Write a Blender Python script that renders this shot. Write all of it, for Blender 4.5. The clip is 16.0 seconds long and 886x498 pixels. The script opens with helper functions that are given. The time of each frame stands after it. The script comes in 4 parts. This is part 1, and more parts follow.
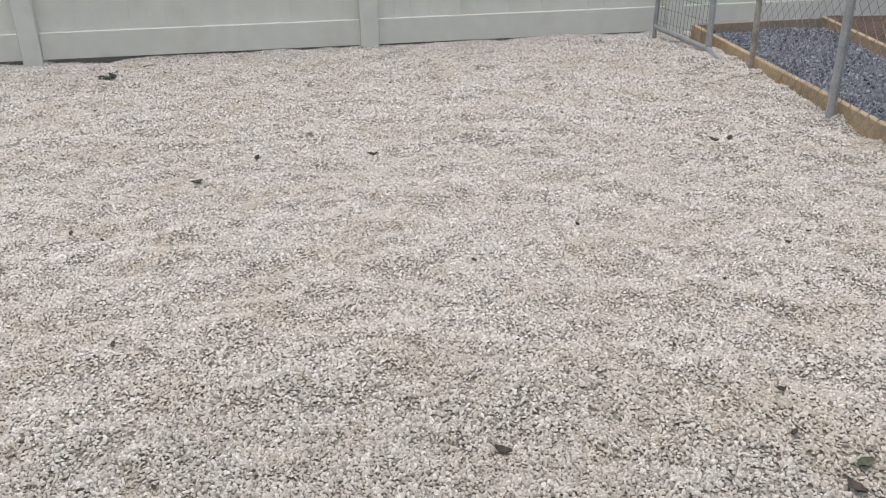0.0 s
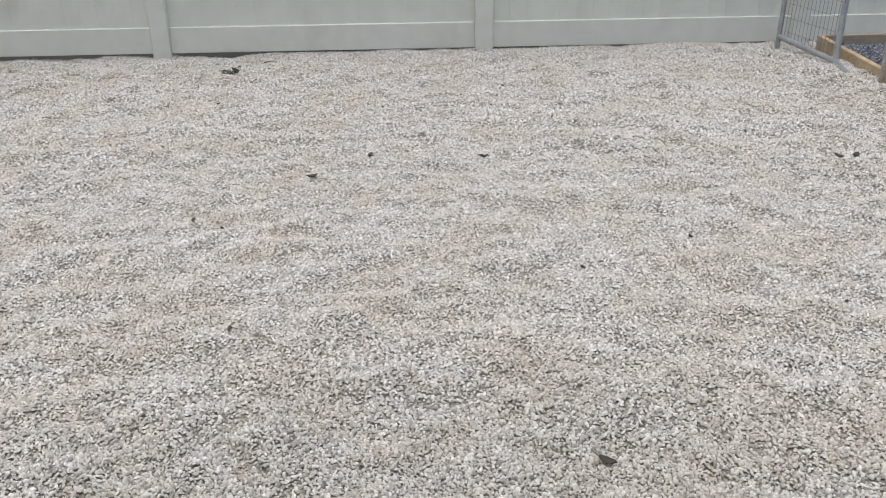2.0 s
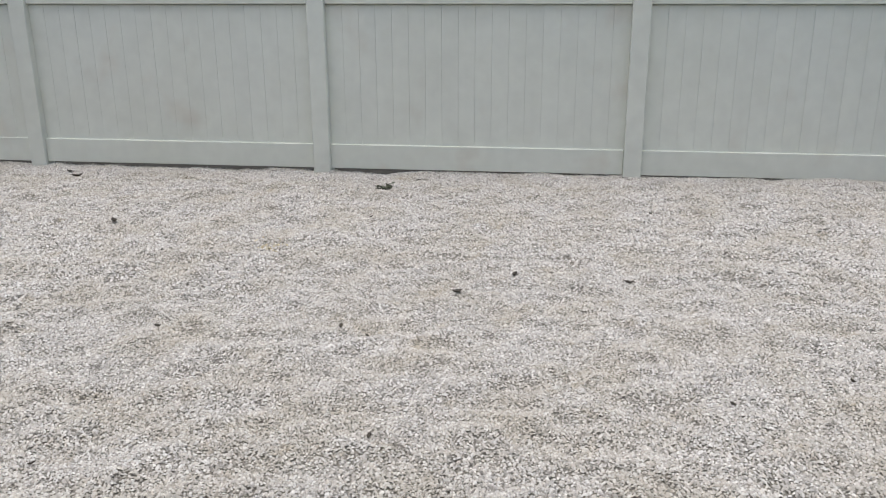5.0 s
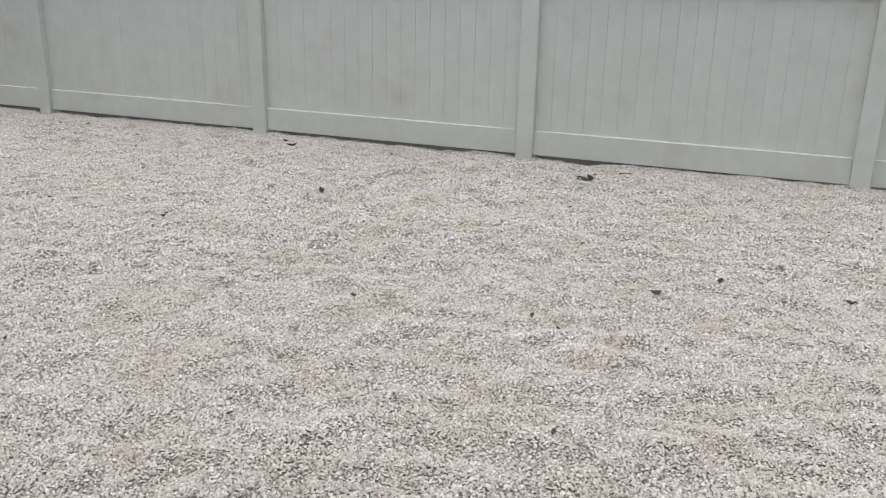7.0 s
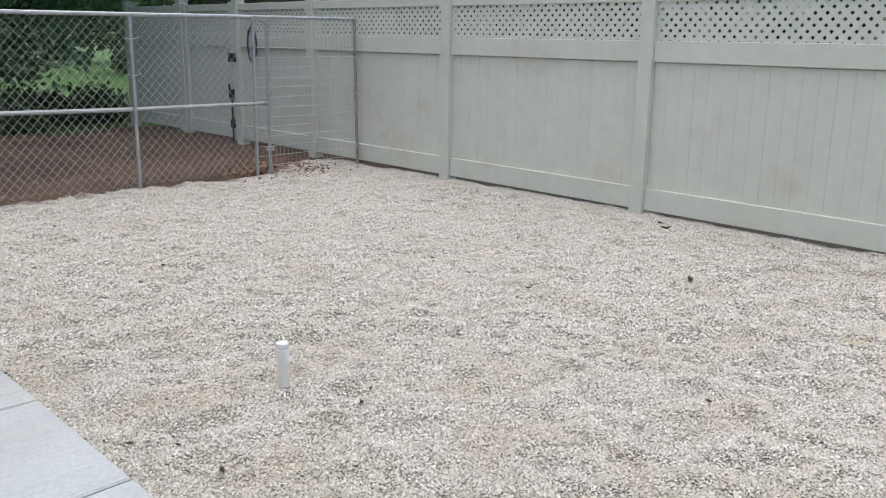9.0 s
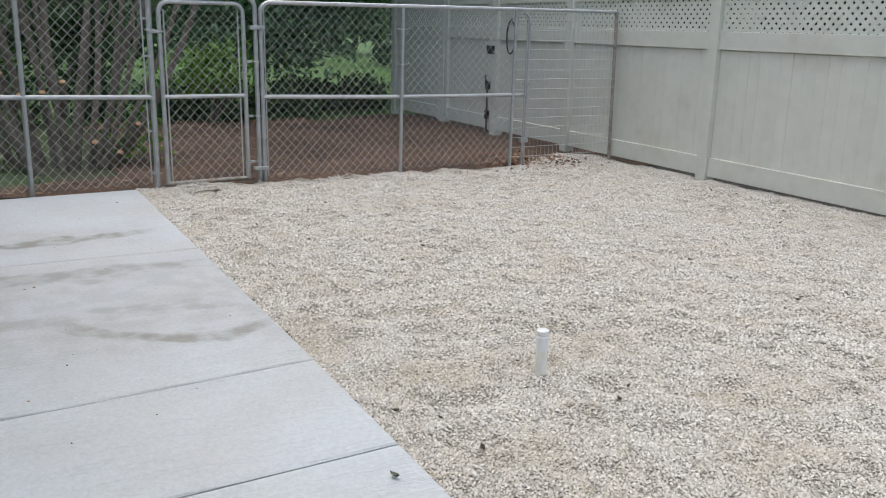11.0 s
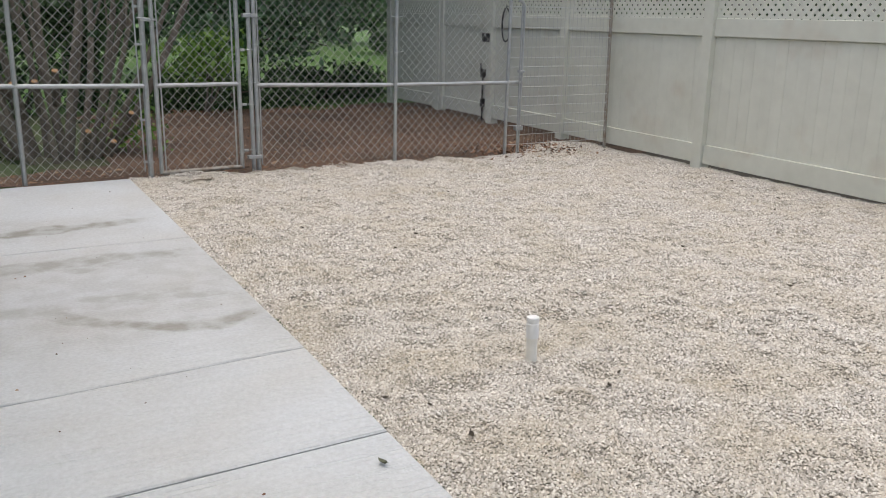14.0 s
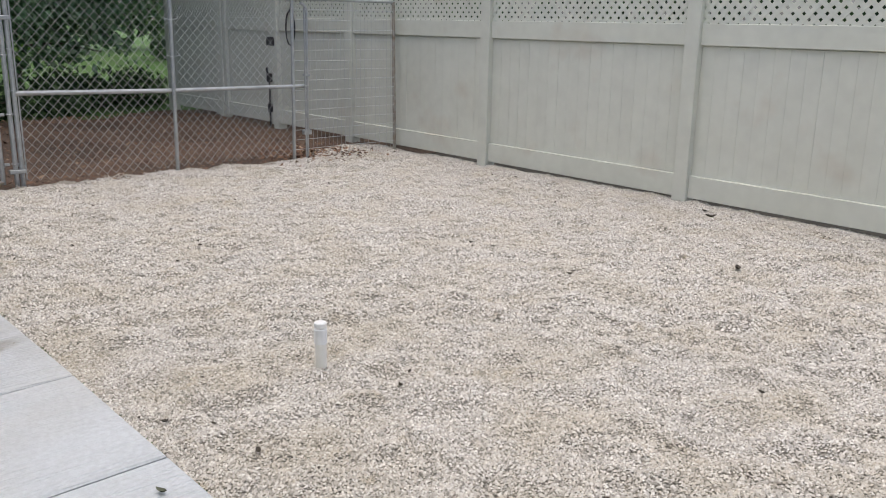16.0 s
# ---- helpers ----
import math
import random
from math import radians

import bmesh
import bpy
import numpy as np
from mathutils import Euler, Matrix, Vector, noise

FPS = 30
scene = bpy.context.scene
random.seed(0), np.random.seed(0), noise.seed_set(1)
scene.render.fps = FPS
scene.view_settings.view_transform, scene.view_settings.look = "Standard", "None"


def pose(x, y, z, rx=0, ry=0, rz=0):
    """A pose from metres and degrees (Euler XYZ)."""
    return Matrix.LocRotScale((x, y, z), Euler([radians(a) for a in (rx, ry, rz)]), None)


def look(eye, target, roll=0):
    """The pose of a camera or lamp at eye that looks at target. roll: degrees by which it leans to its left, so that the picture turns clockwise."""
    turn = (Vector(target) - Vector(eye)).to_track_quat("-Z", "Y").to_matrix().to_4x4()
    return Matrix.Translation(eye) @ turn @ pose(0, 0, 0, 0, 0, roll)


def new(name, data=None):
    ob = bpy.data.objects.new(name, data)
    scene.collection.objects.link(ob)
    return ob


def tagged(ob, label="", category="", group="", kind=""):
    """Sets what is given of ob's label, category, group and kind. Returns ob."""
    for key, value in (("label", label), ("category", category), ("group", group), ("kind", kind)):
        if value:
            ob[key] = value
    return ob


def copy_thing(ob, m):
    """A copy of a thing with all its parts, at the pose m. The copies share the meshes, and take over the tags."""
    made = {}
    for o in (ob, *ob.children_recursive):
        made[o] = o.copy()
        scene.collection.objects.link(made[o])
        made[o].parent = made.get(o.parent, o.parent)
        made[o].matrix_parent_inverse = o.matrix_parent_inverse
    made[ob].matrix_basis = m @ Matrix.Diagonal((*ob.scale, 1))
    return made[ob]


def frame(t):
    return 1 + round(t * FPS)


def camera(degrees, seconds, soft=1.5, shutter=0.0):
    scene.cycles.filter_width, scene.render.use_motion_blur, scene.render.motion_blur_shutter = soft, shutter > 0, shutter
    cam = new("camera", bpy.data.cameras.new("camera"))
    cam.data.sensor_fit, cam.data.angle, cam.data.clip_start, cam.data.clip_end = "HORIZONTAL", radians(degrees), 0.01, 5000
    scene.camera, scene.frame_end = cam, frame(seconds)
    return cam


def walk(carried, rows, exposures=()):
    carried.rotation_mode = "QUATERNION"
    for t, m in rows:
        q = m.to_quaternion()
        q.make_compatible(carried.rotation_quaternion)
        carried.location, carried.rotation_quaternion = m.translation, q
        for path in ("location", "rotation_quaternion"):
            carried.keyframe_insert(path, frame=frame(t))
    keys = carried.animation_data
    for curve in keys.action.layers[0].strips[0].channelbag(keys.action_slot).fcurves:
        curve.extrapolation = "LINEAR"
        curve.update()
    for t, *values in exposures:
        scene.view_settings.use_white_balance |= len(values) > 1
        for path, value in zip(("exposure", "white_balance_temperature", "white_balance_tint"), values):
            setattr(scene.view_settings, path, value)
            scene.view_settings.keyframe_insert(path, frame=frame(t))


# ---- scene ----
# Camera: seconds, eye, yaw, pitch, roll.
cam = camera(54.73, 16.0, soft=0.95)
ROWS = [
    (0, 0.017, -0.005, 1.442, -9.53, -26.16, 0.56),
    (0.5, 0.009, -0.012, 1.451, -7.74, -25.96, 0.72),
    (1, -0.004, -0.017, 1.449, -6.38, -25.41, 0.64),
    (1.5, -0.017, -0.014, 1.444, -3.92, -25.63, 0.71),
    (2, -0.029, -0.009, 1.447, -2.37, -25.92, 0.62),
    (2.5, -0.041, -0.007, 1.446, -0.94, -25.64, 0.44),
    (3, -0.053, -0.010, 1.443, 0.67, -24.91, 0.59),
    (3.5, -0.052, -0.051, 1.472, 4.07, -22.46, 0.97),
    (3.7, -0.054, -0.055, 1.480, 5.15, -21.30, 0.79),
    (5.8, -0.086, -0.012, 1.423, 10.52, -17.40, -0.39),
    (6, -0.072, -0.016, 1.422, 12.44, -17.41, -0.51),
    (6.5, -0.075, 0.002, 1.426, 17.04, -18.25, -1.04),
    (7, -0.142, 0.048, 1.408, 20.83, -18.56, -1.02),
    (7.5, -0.247, 0.097, 1.384, 22.33, -18.49, -0.81),
    (8, -0.250, 0.155, 1.400, 27.44, -18.10, -0.51),
    (8.5, -0.208, 0.184, 1.424, 39.70, -15.36, -0.96),
    (9, -0.172, 0.186, 1.442, 46.21, -14.11, -0.63),
    (9.2, -0.174, 0.174, 1.453, 48.02, -14.03, -0.41),
    (11.3, -0.286, 0.064, 1.404, 65.67, -14.65, -1.32),
    (11.5, -0.289, 0.056, 1.403, 68.34, -14.63, -1.41),
    (12, -0.275, 0.019, 1.414, 73.63, -14.71, -1.56),
    (12.5, -0.264, 0.019, 1.415, 74.68, -14.67, -1.43),
    (13, -0.264, 0.037, 1.406, 72.49, -14.82, -1.57),
    (13.5, -0.262, 0.073, 1.398, 66.55, -15.12, -1.49),
    (14, -0.266, 0.110, 1.397, 62.02, -15.33, -0.96),
    (14.5, -0.273, 0.131, 1.388, 58.76, -15.49, -0.81),
    (15, -0.283, 0.154, 1.377, 55.90, -15.24, -0.75),
    (15.5, -0.290, 0.186, 1.372, 52.44, -14.94, -0.66),
    (16, -0.268, 0.220, 1.373, 48.55, -14.78, -0.97),
]
EXPOSURES = [(0.0, 0.41, 6500, 9.5), (1.0, 0.40, 6400, 9), (3.0, 0.41, 6300, 8), (6.0, 0.40, 6350, 8), (7.0, 0.40, 6400, 8.5), (8.5, 0.50, 6350, 7), (9.2, 0.56, 6350, 7), (11.5, 0.49, 6450, 6.5), (12.5, 0.48, 6600, 6.5), (14.0, 0.49, 6850, 8.5), (16.0, 0.49, 6650, 9.5)]
walk(cam, [(t, pose(x, y, z, 90 + pitch, roll, yaw)) for t, x, y, z, yaw, pitch, roll in ROWS], EXPOSURES)

# ---------------------------------------------------------------- light
world = bpy.data.worlds.new("overcast")
world.use_nodes = True
scene.world = world
wn = world.node_tree.nodes
sky = wn.new("ShaderNodeTexSky")
sky.sky_type = "NISHITA"
sky.sun_disc = False
sky.sun_elevation, sky.sun_rotation = radians(84), radians(-110)
sky.air_density, sky.dust_density, sky.ozone_density = 0.6, 3.5, 0.6
wn["Background"].inputs[1].default_value = 0.15
world.node_tree.links.new(sky.outputs[0], wn["Background"].inputs[0])
sun = new("sun", bpy.data.lights.new("sun", "SUN"))
sun.data.energy, sun.data.angle, sun.data.color = 1.35, radians(130), (1.0, 0.985, 0.96)
sun.matrix_basis = look((0, 0, 30), (0.6, -1.6, 20.0))


# ---------------------------------------------------------------- materials
def mat(name, colour, rough=0.7, metal=0.0, second=None, scale=3.0, amount=0.5, fine=0.0, fine_scale=60.0, bump=0.0, bump_scale=40.0, island=None, per_object=0.0, spec=0.5, stain=None, leafy=0.0):
    """Base colour broken up by a broad and a fine noise, with optional variation per island or per object."""
    m = bpy.data.materials.new(name)
    m.use_nodes = True
    nt = m.node_tree
    nn, ln = nt.nodes, nt.links
    bs = nn["Principled BSDF"]
    bs.inputs["Roughness"].default_value = rough
    bs.inputs["Metallic"].default_value = metal
    bs.inputs["Specular IOR Level"].default_value = spec
    tc = nn.new("ShaderNodeTexCoord")
    geo = nn.new("ShaderNodeNewGeometry")

    def noise_node(s, detail=4.0):
        n = nn.new("ShaderNodeTexNoise")
        n.inputs["Scale"].default_value, n.inputs["Detail"].default_value = s, detail
        ln.new(geo.outputs["Position"], n.inputs["Vector"])
        return n

    def mix(a, b, fac, mode="MIX"):
        n = nn.new("ShaderNodeMix")
        n.data_type, n.blend_type = "RGBA", mode
        for sock, v in ((n.inputs[6], a), (n.inputs[7], b)):
            if isinstance(v, tuple):
                sock.default_value = (*v, 1)
            else:
                ln.new(v, sock)
        if isinstance(fac, float):
            n.inputs[0].default_value = fac
        else:
            ln.new(fac, n.inputs[0])
        return n.outputs[2]

    def ramp(src, lo, hi, top=1.0):
        n = nn.new("ShaderNodeMapRange")
        n.inputs[1].default_value, n.inputs[2].default_value, n.inputs[4].default_value = lo, hi, top
        ln.new(src, n.inputs[0])
        return n.outputs[0]

    col = colour
    if island:
        r = nn.new("ShaderNodeValToRGB")
        els = r.color_ramp.elements
        for i, (p, c) in enumerate(island):
            e = els[i] if i < 2 else els.new(p)
            e.position, e.color = p, (*c, 1)
        ln.new(geo.outputs["Random Per Island"], r.inputs[0])
        col = r.outputs[0]
    if second:
        col = mix(col, second, ramp(noise_node(scale).outputs[0], 0.42, 0.68, amount))
    if stain:
        col = mix(col, stain[0], ramp(noise_node(stain[1], 3.0).outputs[0], 0.60, 0.80, stain[2]))
    if fine:
        v = ramp(noise_node(fine_scale, 6.0).outputs[0], 0.3, 0.7)
        lo = mix((1 - fine,) * 3, (1 + fine * 0.4,) * 3, v)
        col = mix(col, lo, 1.0, "MULTIPLY")
    if per_object:
        oi = nn.new("ShaderNodeObjectInfo")
        v = ramp(oi.outputs["Random"], 0.0, 1.0)
        col = mix(col, mix((1 - per_object,) * 3, (1.0,) * 3, v), 1.0, "MULTIPLY")
    if isinstance(col, tuple):
        bs.inputs["Base Color"].default_value = (*col, 1)
    else:
        ln.new(col, bs.inputs["Base Color"])
    if bump:
        b = nn.new("ShaderNodeBump")
        b.inputs["Strength"].default_value, b.inputs["Distance"].default_value = 1.0, bump
        ln.new(noise_node(bump_scale, 6.0).outputs[0], b.inputs["Height"])
        ln.new(b.outputs[0], bs.inputs["Normal"])
    if leafy:
        tr, mx = nn.new("ShaderNodeBsdfTranslucent"), nn.new("ShaderNodeMixShader")
        mx.inputs[0].default_value = leafy
        ln.new(col, tr.inputs["Color"])
        ln.new(bs.outputs[0], mx.inputs[1])
        ln.new(tr.outputs[0], mx.inputs[2])
        ln.new(mx.outputs[0], nn["Material Output"].inputs[0])
    return m


VINYL = mat("vinyl", (0.655, 0.672, 0.598), 0.5, second=(0.605, 0.617, 0.535), scale=1.3, amount=0.45, stain=((0.52, 0.45, 0.36), 2.1, 0.5), fine=0.05, fine_scale=9, per_object=0.03, bump=0.0006, bump_scale=8)
STEEL = mat("galvanised_steel", (0.50, 0.52, 0.53), 0.42, 0.75, second=(0.36, 0.37, 0.38), scale=14, amount=0.6, fine=0.15, fine_scale=90)
WIRE = mat("galvanised_wire", (0.50, 0.505, 0.50), 0.5, 0.4, fine=0.2, fine_scale=50)
BRIGHT_WIRE = mat("bright_wire", (0.62, 0.64, 0.64), 0.4, 0.4)
OLD_WIRE = mat("weathered_wire", (0.30, 0.305, 0.30), 0.6, 0.4, fine=0.25, fine_scale=50)
RUSTY = mat("dirty_steel", (0.40, 0.38, 0.34), 0.6, 0.4, second=(0.27, 0.20, 0.14), scale=18, amount=0.8, fine=0.2)
BLACK = mat("black_plastic", (0.02, 0.02, 0.022), 0.45, fine=0.2)
PVC = mat("white_pvc", (0.80, 0.82, 0.84), 0.35, second=(0.72, 0.72, 0.68), scale=12, amount=0.4)
PVC_OLD = mat("dusty_pvc", (0.80, 0.80, 0.77), 0.45, second=(0.70, 0.68, 0.60), scale=14, amount=0.4)
CREAM = mat("cream_steel", (0.84, 0.825, 0.71), 0.42, second=(0.74, 0.72, 0.60), scale=1.5, amount=0.5, fine=0.04, fine_scale=5)
GREEN = mat("green_steel", (0.066, 0.140, 0.122), 0.36, second=(0.075, 0.15, 0.13), scale=2, amount=0.6, fine=0.1, fine_scale=12)
DARK_GREEN = mat("dark_green_steel", (0.022, 0.066, 0.058), 0.4, second=(0.03, 0.08, 0.07), scale=2, amount=0.5, fine=0.08, fine_scale=10)
WHITE = mat("white_trim", (0.78, 0.80, 0.82), 0.4, second=(0.70, 0.71, 0.72), scale=4, amount=0.4)
SHADED_TRIM = mat("shaded_trim", (0.48, 0.48, 0.44), 0.5, second=(0.40, 0.40, 0.37), scale=6, amount=0.5)
GLASS = mat("dark_screen", (0.05, 0.045, 0.045), 0.35, fine=0.2, fine_scale=120)
SCREW = mat("screw_metal", (0.10, 0.12, 0.12), 0.5, 0.5)
TIMBER = mat("pine_board", (0.47, 0.36, 0.215), 0.75, second=(0.35, 0.25, 0.15), scale=9, amount=0.7, fine=0.2, fine_scale=40, bump=0.002)
GREY_TIMBER = mat("weathered_board", (0.33, 0.27, 0.20), 0.8, second=(0.25, 0.2, 0.15), scale=9, amount=0.7, fine=0.2, bump=0.002)
PEBBLE = mat("river_pebbles", (0.5, 0.45, 0.4), 0.75, second=(0.43, 0.375, 0.26), scale=2.6, amount=0.32, stain=((0.33, 0.26, 0.14), 7.5, 0.45), fine=0.14, fine_scale=45,
             island=[(0.0, (0.24, 0.225, 0.20)), (1.0, (0.75, 0.73, 0.685)), (0.14, (0.40, 0.38, 0.345)), (0.4, (0.50, 0.48, 0.44)), (0.6, (0.55, 0.515, 0.455)), (0.82, (0.62, 0.60, 0.56))])
# Darker than the pebbles: crevice shade between the stones is in this colour.
BED = mat("gravel_bed_crevice_shade", (0.33, 0.305, 0.26), 0.9, second=(0.28, 0.255, 0.215), scale=2.5, amount=0.6, fine=0.45, fine_scale=110, bump=0.01, bump_scale=70)
BLUESTONE = mat("crushed_bluestone", (0.16, 0.18, 0.22), 0.7, fine=0.2, fine_scale=90,
                island=[(0.0, (0.05, 0.057, 0.07)), (1.0, (0.34, 0.36, 0.40)), (0.4, (0.11, 0.125, 0.15)), (0.75, (0.18, 0.20, 0.235))])
SOIL = mat("red_brown_soil", (0.142, 0.092, 0.063), 0.95, second=(0.06, 0.043, 0.031), scale=1.0, amount=0.9, fine=0.45, fine_scale=45, bump=0.03, bump_scale=22)
# Dirt in the slab joints; also the painted shade below the fence rail.
JOINT_DIRT_GAP_SHADE = mat("joint_dirt_and_gap_shade", (0.07, 0.065, 0.055), 0.95, fine=0.4, fine_scale=80)
CHIP = mat("mulch_chips", (0.2, 0.12, 0.08), 0.9, island=[(0.0, (0.06, 0.038, 0.028)), (1.0, (0.40, 0.31, 0.22)), (0.55, (0.15, 0.085, 0.055)), (0.85, (0.23, 0.13, 0.08))])
# Thin brownish turf, with the shrub's shade mixed into its colour.
WORN_SHADE = mat("worn_shaded_turf", (0.07, 0.105, 0.04), 0.95, second=(0.085, 0.08, 0.05), scale=1.3, amount=0.9, fine=0.5, fine_scale=26, bump=0.02, bump_scale=30)
LAWN = mat("lawn", (0.08, 0.18, 0.035), 0.9, second=(0.07, 0.115, 0.035), scale=0.8, amount=0.8, fine=0.4, fine_scale=30, bump=0.03, bump_scale=25)


def concrete():
    """Broom-finished concrete with brush lines across the slab and broad damp marks."""
    m = mat("concrete", (0.515, 0.548, 0.572), 0.8, second=(0.465, 0.475, 0.465), scale=1.4, amount=0.6, fine=0.1, fine_scale=60, bump=0.001, bump_scale=120)
    nt = m.node_tree
    nn, ln = nt.nodes, nt.links
    geo = nn.new("ShaderNodeNewGeometry")
    wav = nn.new("ShaderNodeTexNoise")
    wav.inputs["Scale"].default_value, wav.inputs["Detail"].default_value = 1.0, 3.0
    stretch = nn.new("ShaderNodeMapping")
    stretch.inputs["Scale"].default_value, stretch.inputs["Rotation"].default_value = (75, 1.3, 1), (0, 0, 0.05)
    ln.new(geo.outputs["Position"], stretch.inputs[0])
    ln.new(stretch.outputs[0], wav.inputs["Vector"])
    b = nn.new("ShaderNodeBump")
    b.inputs["Distance"].default_value = 0.014
    ln.new(wav.outputs[0], b.inputs["Height"])
    old = nn["Bump"]
    ln.new(old.outputs[0], b.inputs["Normal"])
    ln.new(b.outputs[0], nn["Principled BSDF"].inputs["Normal"])

    # Damp, silty streaks where water has stood, each wandering round a line across the slab.
    sep = nn.new("ShaderNodeSeparateXYZ")
    ln.new(geo.outputs["Position"], sep.inputs[0])
    wob = nn.new("ShaderNodeTexNoise")
    wob.inputs["Scale"].default_value, wob.inputs["Detail"].default_value = 2.6, 5.0
    ln.new(geo.outputs["Position"], wob.inputs["Vector"])

    def calc(op, a, b):
        n = nn.new("ShaderNodeMath")
        n.operation = op
        for i, v in enumerate((a, b)):
            if isinstance(v, (int, float)):
                n.inputs[i].default_value = v
            else:
                ln.new(v, n.inputs[i])
        return n.outputs[0]

    def step(v, lo, hi):
        n = nn.new("ShaderNodeMapRange")
        n.interpolation_type = "SMOOTHSTEP"
        n.inputs[1].default_value, n.inputs[2].default_value = lo, hi
        ln.new(v, n.inputs[0])
        return n.outputs[0]

    total = None
    shift = calc("MULTIPLY", calc("SUBTRACT", wob.outputs[0], 0.5), 0.40)
    for c0, c1, c2, w, y0, y1, k in ((-6.40, -0.28, 0.18, 0.14, -0.50, 1.16, 1.0), (-6.40, -0.28, 0.18, 0.07, 0.1, 0.7, 1.0), (-5.53, 0.0, 0.0, 0.17, -0.4, 1.36, 0.8), (-5.40, 0.05, 0.0, 0.06, 0.1, 0.75, 0.7),
                                     (-4.76, 0.09, 0.0, 0.15, -0.6, 1.34, 0.62), (-5.11, 1.90, -1.0, 0.13, 0.02, 1.34, 1.0), (-4.95, 1.0, -0.2, 0.22, -0.2, 0.8, 0.35), (-4.46, 0.0, 0.0, 0.16, -0.75, -0.05, 0.5),
                                     (-4.85, 0.0, 0.0, 1.35, -0.6, 1.5, 0.33), (-6.5, 0.0, 0.0, 0.5, -0.6, 1.2, 0.2)):
        line = calc("ADD", calc("MULTIPLY", sep.outputs[1], calc("ADD", calc("MULTIPLY", sep.outputs[1], c2), c1)), c0)
        d = calc("ABSOLUTE", calc("SUBTRACT", calc("ADD", sep.outputs[0], shift), line), 0)
        v = calc("SUBTRACT", 1.0, step(d, w * 0.35, w))
        v = calc("MULTIPLY", calc("MULTIPLY", v, step(sep.outputs[1], y0, y0 + 0.5)), calc("MULTIPLY", calc("SUBTRACT", 1.0, step(sep.outputs[1], y1 - 0.25, y1)), k))
        total = v if total is None else calc("MAXIMUM", total, v)
    blot = nn.new("ShaderNodeTexNoise")
    blot.inputs["Scale"].default_value, blot.inputs["Detail"].default_value = 6.5, 7.0
    ln.new(geo.outputs["Position"], blot.inputs["Vector"])
    total = calc("MULTIPLY", total, calc("ADD", calc("MULTIPLY", step(blot.outputs[0], 0.36, 0.62), 0.62), 0.38))
    bs = nn["Principled BSDF"]
    old_col = bs.inputs["Base Color"].links[0].from_socket
    mx = nn.new("ShaderNodeMix")
    mx.data_type = "RGBA"
    ln.new(total, mx.inputs[0])
    ln.new(old_col, mx.inputs[6])
    mx.inputs[7].default_value = (0.27, 0.265, 0.24, 1)
    ln.new(mx.outputs[2], bs.inputs["Base Color"])
    return m


CONCRETE = concrete()
OLD_CONCRETE = mat("old_concrete", (0.46, 0.46, 0.45), 0.85, second=(0.25, 0.245, 0.225), scale=3.2, amount=0.85, fine=0.15, fine_scale=50, bump=0.001)


